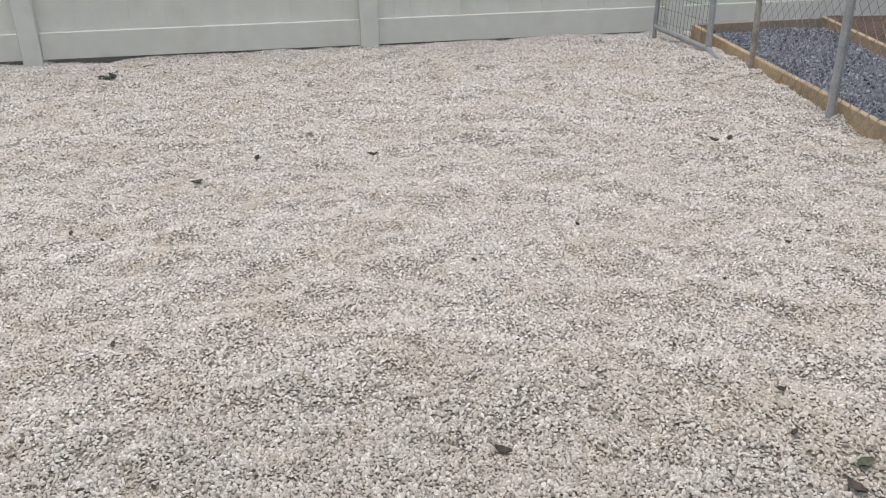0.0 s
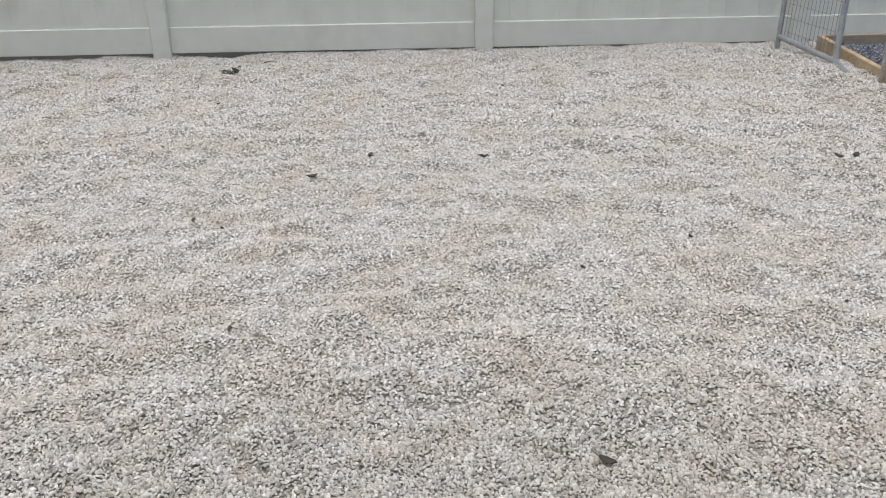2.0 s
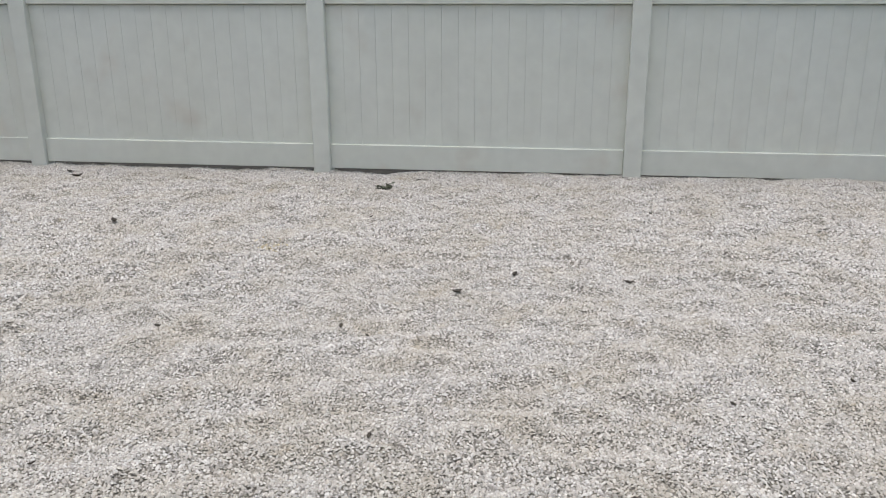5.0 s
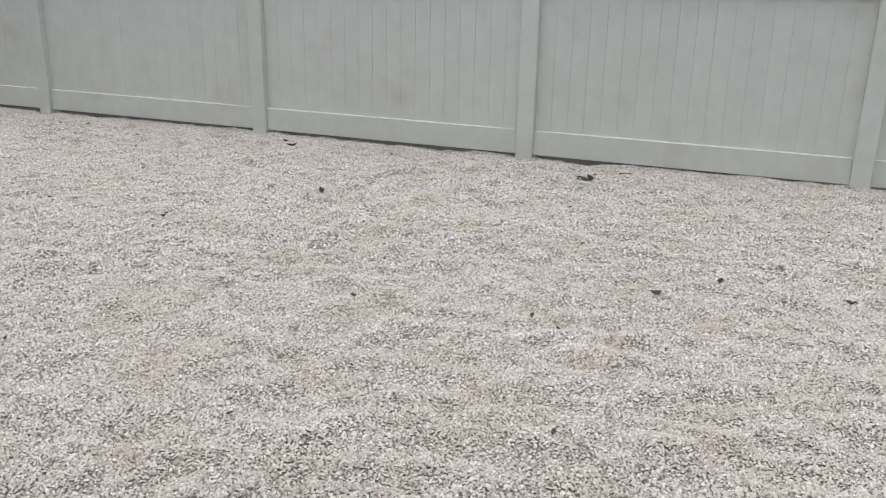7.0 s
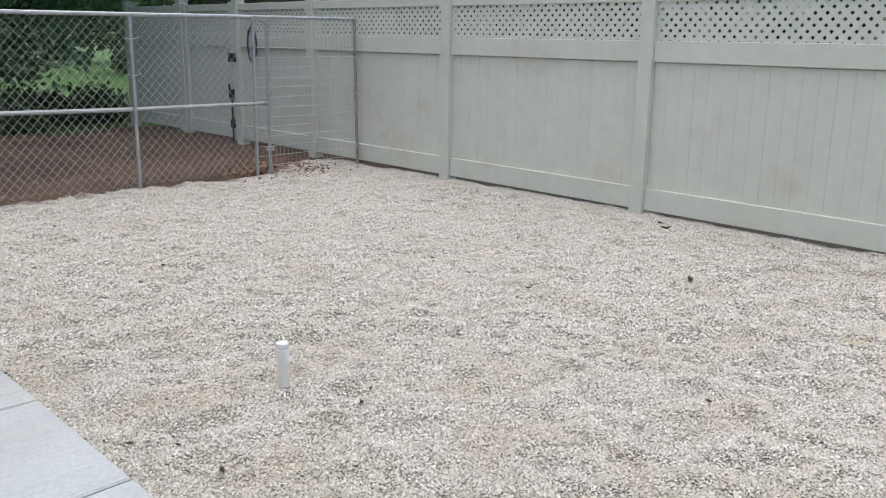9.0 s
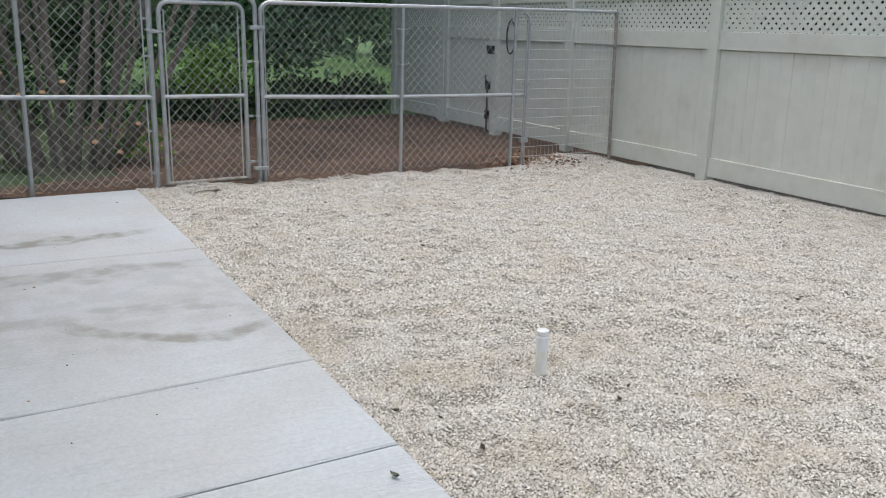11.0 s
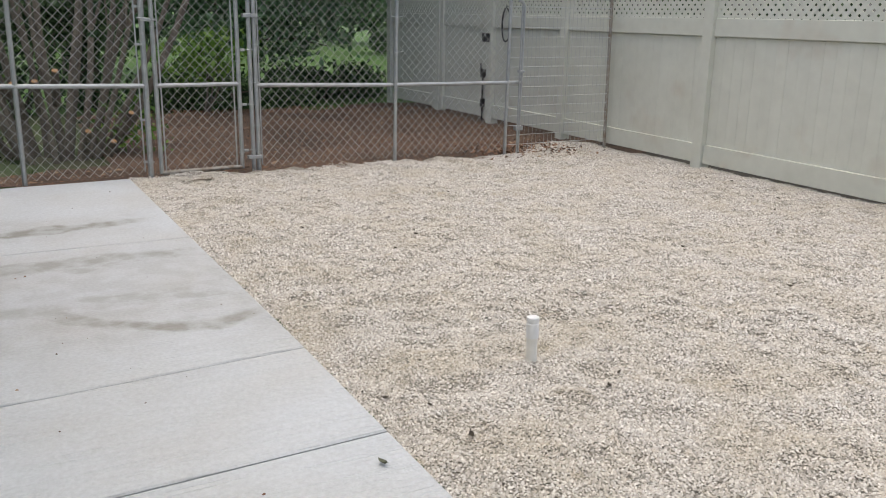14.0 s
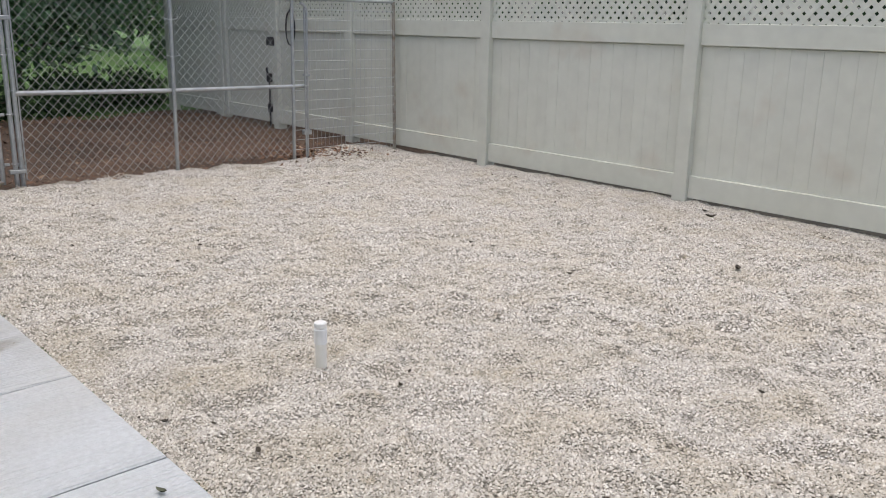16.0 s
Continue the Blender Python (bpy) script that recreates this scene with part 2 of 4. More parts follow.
# ---------------------------------------------------------------- mesh helpers
class Build:
    """Collects vertices and faces of one mesh."""

    def __init__(self):
        self.v, self.f = [], []

    def add(self, vs, fs):
        n = len(self.v)
        self.v += [tuple(p) for p in vs]
        self.f += [tuple(i + n for i in q) for q in fs]
        return self

    def box(self, x0, x1, y0, y1, z0, z1, b=0.0):
        if b <= 0:
            vs = [(x, y, z) for z in (z0, z1) for y in (y0, y1) for x in (x0, x1)]
            return self.add(vs, [(0, 2, 3, 1), (4, 5, 7, 6), (0, 1, 5, 4), (2, 6, 7, 3), (0, 4, 6, 2), (1, 3, 7, 5)])
        c, h = ((x0 + x1) / 2, (y0 + y1) / 2, (z0 + z1) / 2), ((x1 - x0) / 2, (y1 - y0) / 2, (z1 - z0) / 2)
        vs, ix = [], {}
        for s in [(i, j, k) for i in (-1, 1) for j in (-1, 1) for k in (-1, 1)]:
            for a in range(3):
                ix[s, a] = len(vs)
                vs.append(tuple(c[q] + s[q] * (h[q] - (0 if q == a else b)) for q in range(3)))
        fs = []
        for a in range(3):
            u, w = (a + 1) % 3, (a + 2) % 3
            for sg in (-1, 1):
                def key(p, q):
                    s = [0, 0, 0]
                    s[a], s[u], s[w] = sg, p, q
                    return ix[tuple(s), a]
                q = [key(-1, -1), key(1, -1), key(1, 1), key(-1, 1)]
                fs.append(tuple(q if sg > 0 else q[::-1]))
            for p in (-1, 1):
                for q in (-1, 1):
                    def edge(t, axis):
                        s = [0, 0, 0]
                        s[a], s[u], s[w] = t, p, q
                        return ix[tuple(s), axis]
                    e = [edge(-1, u), edge(1, u), edge(1, w), edge(-1, w)]
                    fs.append(tuple(e if p * q < 0 else e[::-1]))
        for s in [(i, j, k) for i in (-1, 1) for j in (-1, 1) for k in (-1, 1)]:
            t = [ix[s, 0], ix[s, 1], ix[s, 2]]
            fs.append(tuple(t if s[0] * s[1] * s[2] > 0 else t[::-1]))
        return self.add(vs, fs)

    def tube(self, pts, r, n=8, closed=False):
        """A round bar along a line of points; r is one radius or one for each point."""
        pts = [Vector(p) for p in pts]
        rs = r if isinstance(r, (list, tuple)) else [r] * len(pts)
        base, k = len(self.v), len(pts)
        ref = None
        for i, p in enumerate(pts):
            a, b = pts[max(i - 1, 0)], pts[min(i + 1, k - 1)]
            if closed:
                a, b = pts[i - 1], pts[(i + 1) % k]
            d = (b - a).normalized()
            if ref is None:
                ref = d.orthogonal().normalized()
            ref = (ref - d * ref.dot(d)).normalized()
            w = d.cross(ref)
            for j in range(n):
                t = 2 * math.pi * j / n
                self.v.append(tuple(p + (ref * math.cos(t) + w * math.sin(t)) * rs[i]))
        for i in range(k if closed else k - 1):
            o, o2 = base + i * n, base + ((i + 1) % k) * n
            for j in range(n):
                self.f.append((o + j, o + (j + 1) % n, o2 + (j + 1) % n, o2 + j))
        if not closed:
            self.f.append(tuple(base + j for j in range(n))[::-1])
            self.f.append(tuple(base + (k - 1) * n + j for j in range(n)))
        return self

    def mesh(self, name, material, smooth=False):
        me = bpy.data.meshes.new(name)
        me.from_pydata(self.v, [], self.f)
        me.materials.append(material)
        if smooth:
            me.shade_smooth()
            me.set_sharp_from_angle(angle=radians(40))
        me.update()
        return me


def part(name, build, material, parent=None, label="", smooth=False):
    ob = new(name, build.mesh(name, material, smooth) if isinstance(build, Build) else build)
    if parent:
        ob.parent = parent
    return tagged(ob, label)


def thing(name, label, category, at=(0, 0, 0), rz=0.0, group="", kind=""):
    ob = new(name)
    ob.matrix_basis = pose(*at, 0, 0, rz)
    return tagged(ob, label, category, group, kind)


def gz(x, y):
    """Height of the yard: it falls gently away from the camera."""
    return 0.0063 * x - 0.0048 * y


def arc(c, r, a0, a1, n, plane="yz"):
    out = []
    for i in range(n + 1):
        t = radians(a0 + (a1 - a0) * i / n)
        p, q = r * math.cos(t), r * math.sin(t)
        out.append((c[0], c[1] + p, c[2] + q) if plane == "yz" else (c[0] + p, c[1] + q, c[2]) if plane == "xy" else (c[0] + p, c[1], c[2] + q))
    return out


# ---------------------------------------------------------------- ground
def grid_sheet(name, xs, ys, height, material, keep=None):
    b = Build()
    b.v = [(x, y, height(x, y)) for y in ys for x in xs]
    n = len(xs)
    b.f = [(j * n + i, j * n + i + 1, (j + 1) * n + i + 1, (j + 1) * n + i) for j in range(len(ys) - 1) for i in range(n - 1)
           if keep is None or keep((xs[i] + xs[i + 1]) / 2, (ys[j] + ys[j + 1]) / 2)]
    return new(name, b.mesh(name, material, True))


def spread(lo, hi, step):
    n = max(1, round((hi - lo) / step))
    return [lo + (hi - lo) * i / n for i in range(n + 1)]


far = [-900, -400, -200, -110, -70, -50, -40]
lawn_xs = far + spread(-34, 12, 1.0) + [-v for v in far[::-1]]
ground = grid_sheet("ground", lawn_xs, lawn_xs, lambda x, y: -0.16 + 0.03 * noise.noise((x * 0.3, y * 0.3, 0)) if abs(x) < 40 and abs(y) < 40 else -0.16, LAWN)
tagged(ground, "patchy green lawn reaching the distant woods", "lawn", kind="structure")


def lumps(x, y):
    """Surface of the gravel: it meets the walk flush, is trodden into small hollows and falls off under the fence."""
    pile = 0.045 * math.exp(-((x - 2.9) / 0.3) ** 2 - ((y - 5.2) / 0.6) ** 2)
    edge = max(0.0, min(1.0, (y - walk_edge(x) + 0.012) / 0.3))
    flat = -0.037 + 0.004 * x
    calm = (0.3 + 0.7 * edge) * (1 - 0.6 * max(0.0, min(1.0, (y - 6.1) / 0.4)))
    dip = max(0.0, min(1.0, (y - 6.0) / 0.45)) * 0.016 * max(0.0, min(1.0, (x + 5.0) / 2.5)) + max(0.0, min(1.0, (y - 6.38) / 0.17)) * max(0.0, 0.002 + 0.03 * noise.noise((x * 1.7, 2.0, 6.0)))
    trod = 0.026 * noise.noise((x * 4.4, y * 4.4, 1.7)) + 0.028 * noise.noise((x * 8.3, y * 8.3, 4.0)) + 0.003 * noise.noise((x * 21, y * 21, 8.0))
    for px in (2.98, 0.54, -1.90, -4.335, -6.775):
        dip += 0.02 * math.exp(-((x - px) / 0.11) ** 2 - ((y - 6.5) / 0.12) ** 2)
    return flat + (gz(x, y) - flat) * edge + pile + calm * trod + 0.008 * noise.noise((x * 1.3, y * 1.3, 5.0)) - dip


def walk_edge(x):
    """The yard-side edge of the concrete walk: it draws in towards the wire fence."""
    return 1.262 - 0.015 * max(0.0, -4.0 - x)


GX0, GX1, GY0, GY1 = -8.25, 2.95, 1.184, 6.62
bed = grid_sheet("gravel_base", spread(GX0 - 0.9, 4.6, 0.045), spread(GY0, 6.605, 0.045), lambda x, y: lumps(x, y) - 0.006, BED,
                 lambda x, y: y > walk_edge(x) + 0.012 and x > -8.18 + 0.08 * noise.noise((y * 2.1, 3.0, 0)) - 0.75 * max(0.0, min(1.0, (y - 5.3) / 0.8)) and (x < 2.86 or y > 6.2))
# Added strip, dark so that the gap below the bottom rail reads as shade.
verge = grid_sheet("soil_verge", spread(-8.9, 5.6, 0.2), spread(6.59, 7.6, 0.2), lambda x, y: max(gz(x, 6.6) - 0.075, -0.125), JOINT_DIRT_GAP_SHADE)
tagged(verge, "dark strip under and behind the vinyl fence, coloured as gap shade", "soil", kind="structure")
tagged(bed, "packed stony bed under the pebbles, darkened for crevice shade", "gravel bed", kind="structure")

dirt = grid_sheet("dirt_ground", spread(-14.6, -7.9, 0.12), spread(-0.75, 7.4, 0.12),
                  lambda x, y: gz(x, y) - 0.02 + 0.035 * noise.noise((x * 1.4, y * 1.4, 9)) + 0.05 * max(0, min(1, (-x - 10.5) / 2)), SOIL,
                  lambda x, y: (x < -8.2 or y > 1.25) and x > -13.3 - 0.12 * (y - 3) + 0.5 * noise.noise((y * 0.9, 1, 4)) and (x > -8.95 + 0.2 * noise.noise((y * 1.5, 7, 1)) or y > 1.2 + 0.3 * noise.noise((x, 0, 2))))
tagged(dirt, "bare reddish-brown soil strewn with mulch behind the wire fence", "soil", kind="structure")

# Dim sheet over the lawn: patchy turf plus painted shade under the shrub.
worn = grid_sheet("worn_ground", spread(-14.0, -8.6, 0.3), spread(-4.0, 2.0, 0.3), lambda x, y: -0.118 + 0.02 * noise.noise((x * 0.8, y * 0.8, 2)), WORN_SHADE)
tagged(worn, "patchy worn ground under the old shrub, coloured darker for shade", "ground", kind="structure")


def pebble_template(n, low):
    """A rounded stone, open below: one ring and a crown, or two rings and a crown."""
    vs, fs = [], []
    rings = [(-0.45, 1.0)] if low else [(-0.3, 1.0), (0.55, 0.74)]
    for k, (z, r) in enumerate(rings):
        vs += [(r * math.cos(2 * math.pi * (i + 0.5 * k) / n), r * math.sin(2 * math.pi * (i + 0.5 * k) / n), z) for i in range(n)]
    last = len(vs) - n
    vs.append((0, 0, 0.9))
    if not low:
        for i in range(n):
            fs += [(i, (i + 1) % n, n + i), ((i + 1) % n, n + (i + 1) % n, n + i)]
    fs += [(last + i, last + (i + 1) % n, len(vs) - 1) for i in range(n)]
    return np.array(vs), np.array(fs)


def scatter_mesh(name, template, centres, sizes, material, rng, tilt=0.5, smooth=True):
    """One mesh of many small stones: a turned, stretched and tilted copy of the template at each centre."""
    tv, tf = template
    n = len(centres)
    a = rng.uniform(0, 2 * np.pi, n)
    tx, ty = rng.normal(0, tilt, n), rng.normal(0, tilt, n)
    v = tv[None, :, :] * sizes[:, None, :]
    v = v * (1 + rng.uniform(-0.14, 0.14, v.shape))
    z = v[:, :, 2] + tx[:, None] * v[:, :, 0] + ty[:, None] * v[:, :, 1]
    c, s = np.cos(a)[:, None], np.sin(a)[:, None]
    x, y = c * v[:, :, 0] - s * v[:, :, 1], s * v[:, :, 0] + c * v[:, :, 1]
    v = np.stack([x, y, z], 2) + centres[:, None, :]
    f = tf[None, :, :] + (np.arange(n) * len(tv))[:, None, None]
    me = bpy.data.meshes.new(name)
    me.vertices.add(n * len(tv))
    me.vertices.foreach_set("co", v.astype(np.float32).ravel())
    k = f.shape[2]
    me.loops.add(f.size)
    me.loops.foreach_set("vertex_index", f.astype(np.int32).ravel())
    me.polygons.add(f.size // k)
    me.polygons.foreach_set("loop_start", np.arange(0, f.size, k, dtype=np.int32))
    me.update(calc_edges=True)
    me.materials.append(material)
    if smooth:
        me.shade_smooth()
    return me


rng = np.random.default_rng(7)


def jitter(x0, x1, y0, y1, pitch, loose=0.55):
    """Places on a staggered grid, each shaken out of its row."""
    xs, ys = np.arange(x0, x1, pitch), np.arange(y0, y1, pitch * 0.87)
    g = np.stack(np.meshgrid(xs, ys), 2)
    g[1::2, :, 0] += pitch / 2
    g = g.reshape(-1, 2)
    return g + rng.uniform(-loose, loose, g.shape) * pitch


def on_lumps(p, lift):
    z = np.array([lumps(x, y) for x, y in p])
    return np.column_stack([p, z + lift])


def zone(p):
    """0 close to the house corner, 1 the middle of the yard, 2 the far end; the borders are ragged."""
    r = np.hypot(p[:, 0] + 0.1, p[:, 1] * 1.0) + rng.normal(0, 0.18, len(p))
    return np.where(r < 2.05, 0, np.where(r < 4.3, 1, 2))


def gravel():
    pieces = []
    for k, pitch, sides in ((0, 0.0084, 5), (1, 0.0090, 5), (2, 0.0118, 4)):
        p = jitter(GX0 - 0.7, 4.3, GY0 + 0.004, 6.60, pitch, 0.36)
        west = -8.16 + 0.10 * np.sin(p[:, 1] * 3.1) + 0.05 * np.sin(p[:, 1] * 9.7) - 0.7 * np.clip((p[:, 1] - 5.35) / 0.8, 0, 1)
        ok = (p[:, 0] > west + rng.normal(0, 0.03, len(p))) & ((p[:, 0] < 2.815 + 0.038 * (p[:, 1] - 2.6)) | (p[:, 1] > 6.22))
        ok &= p[:, 1] > 1.262 - 0.015 * np.clip(-4.0 - p[:, 0], 0, 9) - 0.004
        p = p[ok]
        p = p[zone(p) == k]
        s = np.exp(rng.normal(0, 0.2, len(p))) * pitch * 0.60
        sizes = np.column_stack([s * rng.uniform(1.0, 1.45, len(p)), s * rng.uniform(0.75, 1.0, len(p)), s * rng.uniform(0.62, 0.95, len(p))])
        pieces.append(scatter_mesh("gravel", pebble_template(sides, k > 0), on_lumps(p, rng.uniform(-0.36, 0.36, len(p)) * pitch), sizes, PEBBLE, rng, 0.34))
    ob = new("gravel", pieces[0])
    bm = bmesh.new()
    for me in pieces:
        bm.from_mesh(me)
    bm.to_mesh(pieces[0])
    bm.free()
    return tagged(ob, "pale beige and grey rounded river pebbles covering the yard", "gravel", kind="stuff")


gravel()

# ---------------------------------------------------------------- white fence
FY = 6.57
POSTS = [5.42, 2.98, 0.54, -1.90, -4.335, -6.775, -9.20, -10.95, -12.56, -14.40]
PW = 0.136
Z_LOW, Z_RAIL, Z_MID0, Z_MID1, Z_TOP0, Z_TOP1 = -0.038, 0.155, 1.232, 1.406, 1.722, 1.815


def fence_post(ob, x):
    """A post under its bay, at x in the bay's own measures."""
    p = part("post", Build().box(-PW / 2, PW / 2, -PW / 2, PW / 2, -0.14, 1.875, 0.006), VINYL, ob)
    p.location = (x, 0.035, 0)
    b = Build().box(-0.078, 0.078, -0.078, 0.078, 1.872, 1.895, 0.004)
    b.add([(-0.074, -0.074, 1.895), (0.074, -0.074, 1.895), (0.074, 0.074, 1.895), (-0.074, 0.074, 1.895), (0, 0, 1.925)], [(0, 1, 4), (1, 2, 4), (2, 3, 4), (3, 0, 4)])
    part("cap", b, VINYL, p)


def clip_strip(px, pz, dx, dz, w, x0, x1, z0, z1):
    """A diagonal strip of width w, cut off at a rectangle: its outline, in the plane."""
    nx, nz, big = -dz, dx, 5.0
    poly = [(px + s * big * dx + q * w / 2 * nx, pz + s * big * dz + q * w / 2 * nz) for s, q in ((-1, -1), (1, -1), (1, 1), (-1, 1))]
    for axis, lim, sg in ((0, x0, 1), (0, x1, -1), (1, z0, 1), (1, z1, -1)):
        out = []
        for i, p in enumerate(poly):
            q = poly[(i + 1) % len(poly)]
            a, b = sg * (p[axis] - lim), sg * (q[axis] - lim)
            if a >= 0:
                out.append(p)
            if a * b < 0:
                t = a / (a - b)
                out.append((p[0] + t * (q[0] - p[0]), p[1] + t * (q[1] - p[1])))
        poly = out
        if len(poly) < 3:
            return []
    return poly


def fence_panel(xa, xb, gate=False):
    """One bay between two posts (xa < xb): three rails, upright boards and a diagonal lattice."""
    w = xb - xa - PW
    ob = thing("lattice_gate" if gate else "lattice_fence",
               "beige-white vinyl fence gate with a lattice top" if gate else "beige-white vinyl privacy fence bay with a diagonal lattice top",
               "gate" if gate else "fence", (xa + PW / 2, FY, 0), group="" if gate else "bays of the vinyl fence")
    part("bottom_rail", Build().box(0, w, 0, 0.05, Z_LOW, Z_RAIL, 0.004), VINYL, ob)
    part("middle_rail", Build().box(0, w, 0, 0.05, Z_MID0, Z_MID1, 0.004).box(0, w, 0.0435, 0.0495, Z_MID0 - 0.03, Z_MID0 + 0.004), VINYL, ob)
    part("top_rail", Build().box(0, w, 0, 0.05, Z_TOP0, Z_TOP1, 0.004), VINYL, ob)
    n = max(2, round(w / 0.128))
    p = w / n
    board = Build().box(0.0004, p - 0.0004, 0.029, 0.043, Z_RAIL - 0.02, Z_MID0 - 0.007, 0.0009).box(p - 0.006, p + 0.0045, 0.0335, 0.0395, Z_RAIL - 0.02, Z_MID0 - 0.008).mesh("board", VINYL)
    for i in range(n):
        o = part("board", board, None, ob)
        o.location = (i * p, random.choice((0, 0, 0, 0.0007, -0.0006)), 0)
    z0, z1 = Z_MID1 - 0.006, Z_TOP0 + 0.006
    d = math.sqrt(0.5)
    step = 0.062 / d
    for side, y0 in ((1, 0.016), (-1, 0.0175)):
        for i in range(int((w + 0.4) / step) + 1):
            x = i * step - (0.35 if side > 0 else 0.0)
            q = clip_strip(x, z0, side * d, d, 0.0375, 0, w, z0, z1)
            if len(q) < 3:
                continue
            k = len(q)
            b = Build()
            b.add([(u, y0, v) for u, v in q] + [(u, y0 + 0.007, v) for u, v in q],
                  [tuple(range(k)) if side > 0 else tuple(range(k)), tuple(range(2 * k - 1, k - 1, -1))] + [(j, j + k, (j + 1) % k + k, (j + 1) % k) for j in range(k)])
            part("lattice_strip", b, VINYL, ob)
    fence_post(ob, -PW / 2)
    for x in ((0.012, w - 0.105) if gate else (w - 0.105,) if xa < -13 else ()):
        part("gate_stile", Build().box(x, x + 0.093, -0.022, 0.052, -0.06, 1.84, 0.005), VINYL, ob, "upright vinyl stile of the gate leaf")
    return ob


bays = [fence_panel(POSTS[i + 1], POSTS[i], gate=i == 7) for i in range(len(POSTS) - 1)]
fence_post(bays[0], POSTS[0] - POSTS[1] - PW / 2)
vinyl_gate = bays[7]

# ---------------------------------------------------------------- concrete walk
def slab_y(x):
    return -0.27 + 0.042 * x


JOINTS = [(3.0, 3.0), (0.6, 0.6), (-2.75, -2.806), (-3.59, -3.70), (-5.91, -5.89), (-8.13, -8.22)]


def slab_z(x):
    return -0.03 + 0.004 * x


walkway = thing("walkway", "pale broom-finished concrete walk in slabs along the building", "concrete walk", kind="structure")
for (l0, r0), (l1, r1) in zip(JOINTS, JOINTS[1:]):
    b = Build()
    g = 0.006
    c = [(l1 + g, slab_y(l1) - 0.030), (l0 - g, slab_y(l0) - 0.030), (r0 - g, walk_edge(r0)), (r1 + g, walk_edge(r1))]
    top = [(x, y, slab_z(x) - 0.006) for x, y in c]
    inner = [(x + (0.008 if i in (0, 3) else -0.008), y + (0.008 if i < 2 else -0.008), slab_z(x)) for i, (x, y) in enumerate(c)]
    low = [(x, y, -0.15) for x, y in c]
    b.add(low + top + inner, [(8, 9, 10, 11)] + [(i, (i + 1) % 4, 4 + (i + 1) % 4, 4 + i) for i in range(4)] + [(4 + i, 4 + (i + 1) % 4, 8 + (i + 1) % 4, 8 + i) for i in range(4)])
    part("slab", b, CONCRETE, walkway)
part("joint_filler", Build().add([(3.0, -0.5, -0.045), (3, 1.25, -0.045), (-8.1, 1.19, -0.09), (-8.1, -0.75, -0.09)], [(0, 1, 2, 3)]), JOINT_DIRT_GAP_SHADE, walkway)

# ---------------------------------------------------------------- steel building
BRZ = math.degrees(math.atan(0.042))
building = thing("building", "cream steel-clad building with a dark green ribbed wainscot", "building", (-4.30, slab_y(-4.30) - 0.056, -0.05), BRZ, kind="structure")
building.matrix_basis = pose(-4.30, slab_y(-4.30) - 0.056, -0.05, 1.3, 0, BRZ)
H_W = 3.2


def cladding(x0, x1, z0, z1, d0, pitch=0.2286, depth=0.018):
    """Ribbed steel sheet standing in the plane y = d0, with raised trapezoid ribs that run on from sheet to sheet; it has a back face."""
    prof = [(x0, 0)]
    for i in range(math.floor((x0 - 0.144) / pitch) - 1, math.ceil((x1 - 0.144) / pitch) + 1):
        a = 0.144 + i * pitch
        for dx, h in ((0, 0), (0.016, depth), (0.042, depth), (0.058, 0), (0.128, 0), (0.134, depth * 0.25), (0.150, depth * 0.25), (0.156, 0)):
            if x0 < a + dx < x1:
                prof.append((a + dx, h))
    prof.append((x1, 0))
    b = Build()
    k = len(prof)
    for z in (z0, z1):
        b.v += [(x, d0 + h, z) for x, h in prof]
    for z in (z0, z1):
        b.v += [(x, d0 + h - 0.003, z) for x, h in prof]
    b.f = [(i + 1, i, k + i, k + i + 1) for i in range(k - 1)] + [(2 * k + i, 2 * k + i + 1, 3 * k + i + 1, 3 * k + i) for i in range(k - 1)]
    b.f += [(i, i + 1, 2 * k + i + 1, 2 * k + i) for i in range(k - 1)] + [(k + i + 1, k + i, 3 * k + i, 3 * k + i + 1) for i in range(k - 1)]
    return b


CAP = 0.872
near_x1 = 7.0
# Window opening in the near wall, in the building's own measures.
W0, W1, WZ0, WZ1 = 0.92, 1.60, 1.223, 2.15
part("wall_core", Build().box(0.0, W0, -0.20, -0.004, 0, H_W).box(W1, near_x1, -0.20, -0.004, 0, H_W).box(W0, W1, -0.20, -0.004, 0, WZ0).box(W0, W1, -0.20, -0.004, WZ1, H_W), CREAM, building)
part("cream_cladding", cladding(0.03, W0, CAP - 0.01, H_W, 0.0), CREAM, building, "cream ribbed steel sheet")
part("cream_cladding", cladding(W0, W1, CAP - 0.01, WZ0, 0.0), CREAM, building)
part("cream_cladding", cladding(W0, W1, WZ1, H_W, 0.0), CREAM, building)
part("cream_cladding", cladding(W1, 2.33, CAP - 0.01, H_W, 0.0), CREAM, building)
part("cream_cladding", cladding(2.49, near_x1, CAP - 0.01, H_W, 0.0), CREAM, building)
part("green_wainscot", cladding(0.03, 2.33, 0.0, CAP - 0.03, 0.0), GREEN, building, "dark green ribbed steel sheet")
part("green_wainscot", cladding(2.49, near_x1, 0.0, CAP - 0.03, 0.0), GREEN, building)
for a, c in ((0.0, 2.33), (2.49, near_x1)):
    part("wainscot_cap", Build().box(a, c, -0.003, 0.024, CAP - 0.042, CAP - 0.006, 0.003).box(a, c, -0.003, 0.036, CAP - 0.008, CAP - 0.002), GREEN, building, "green cap trim over the wainscot")
part("corner_trim", Build().box(-0.012, 0.004, -0.20, 0.034, 0.0, H_W, 0.003), BLACK, building, "thin black strip down the building corner")
part("corner_flashing", Build().box(0.004, 0.032, -0.20, 0.021, CAP, H_W, 0.003), CREAM, building)
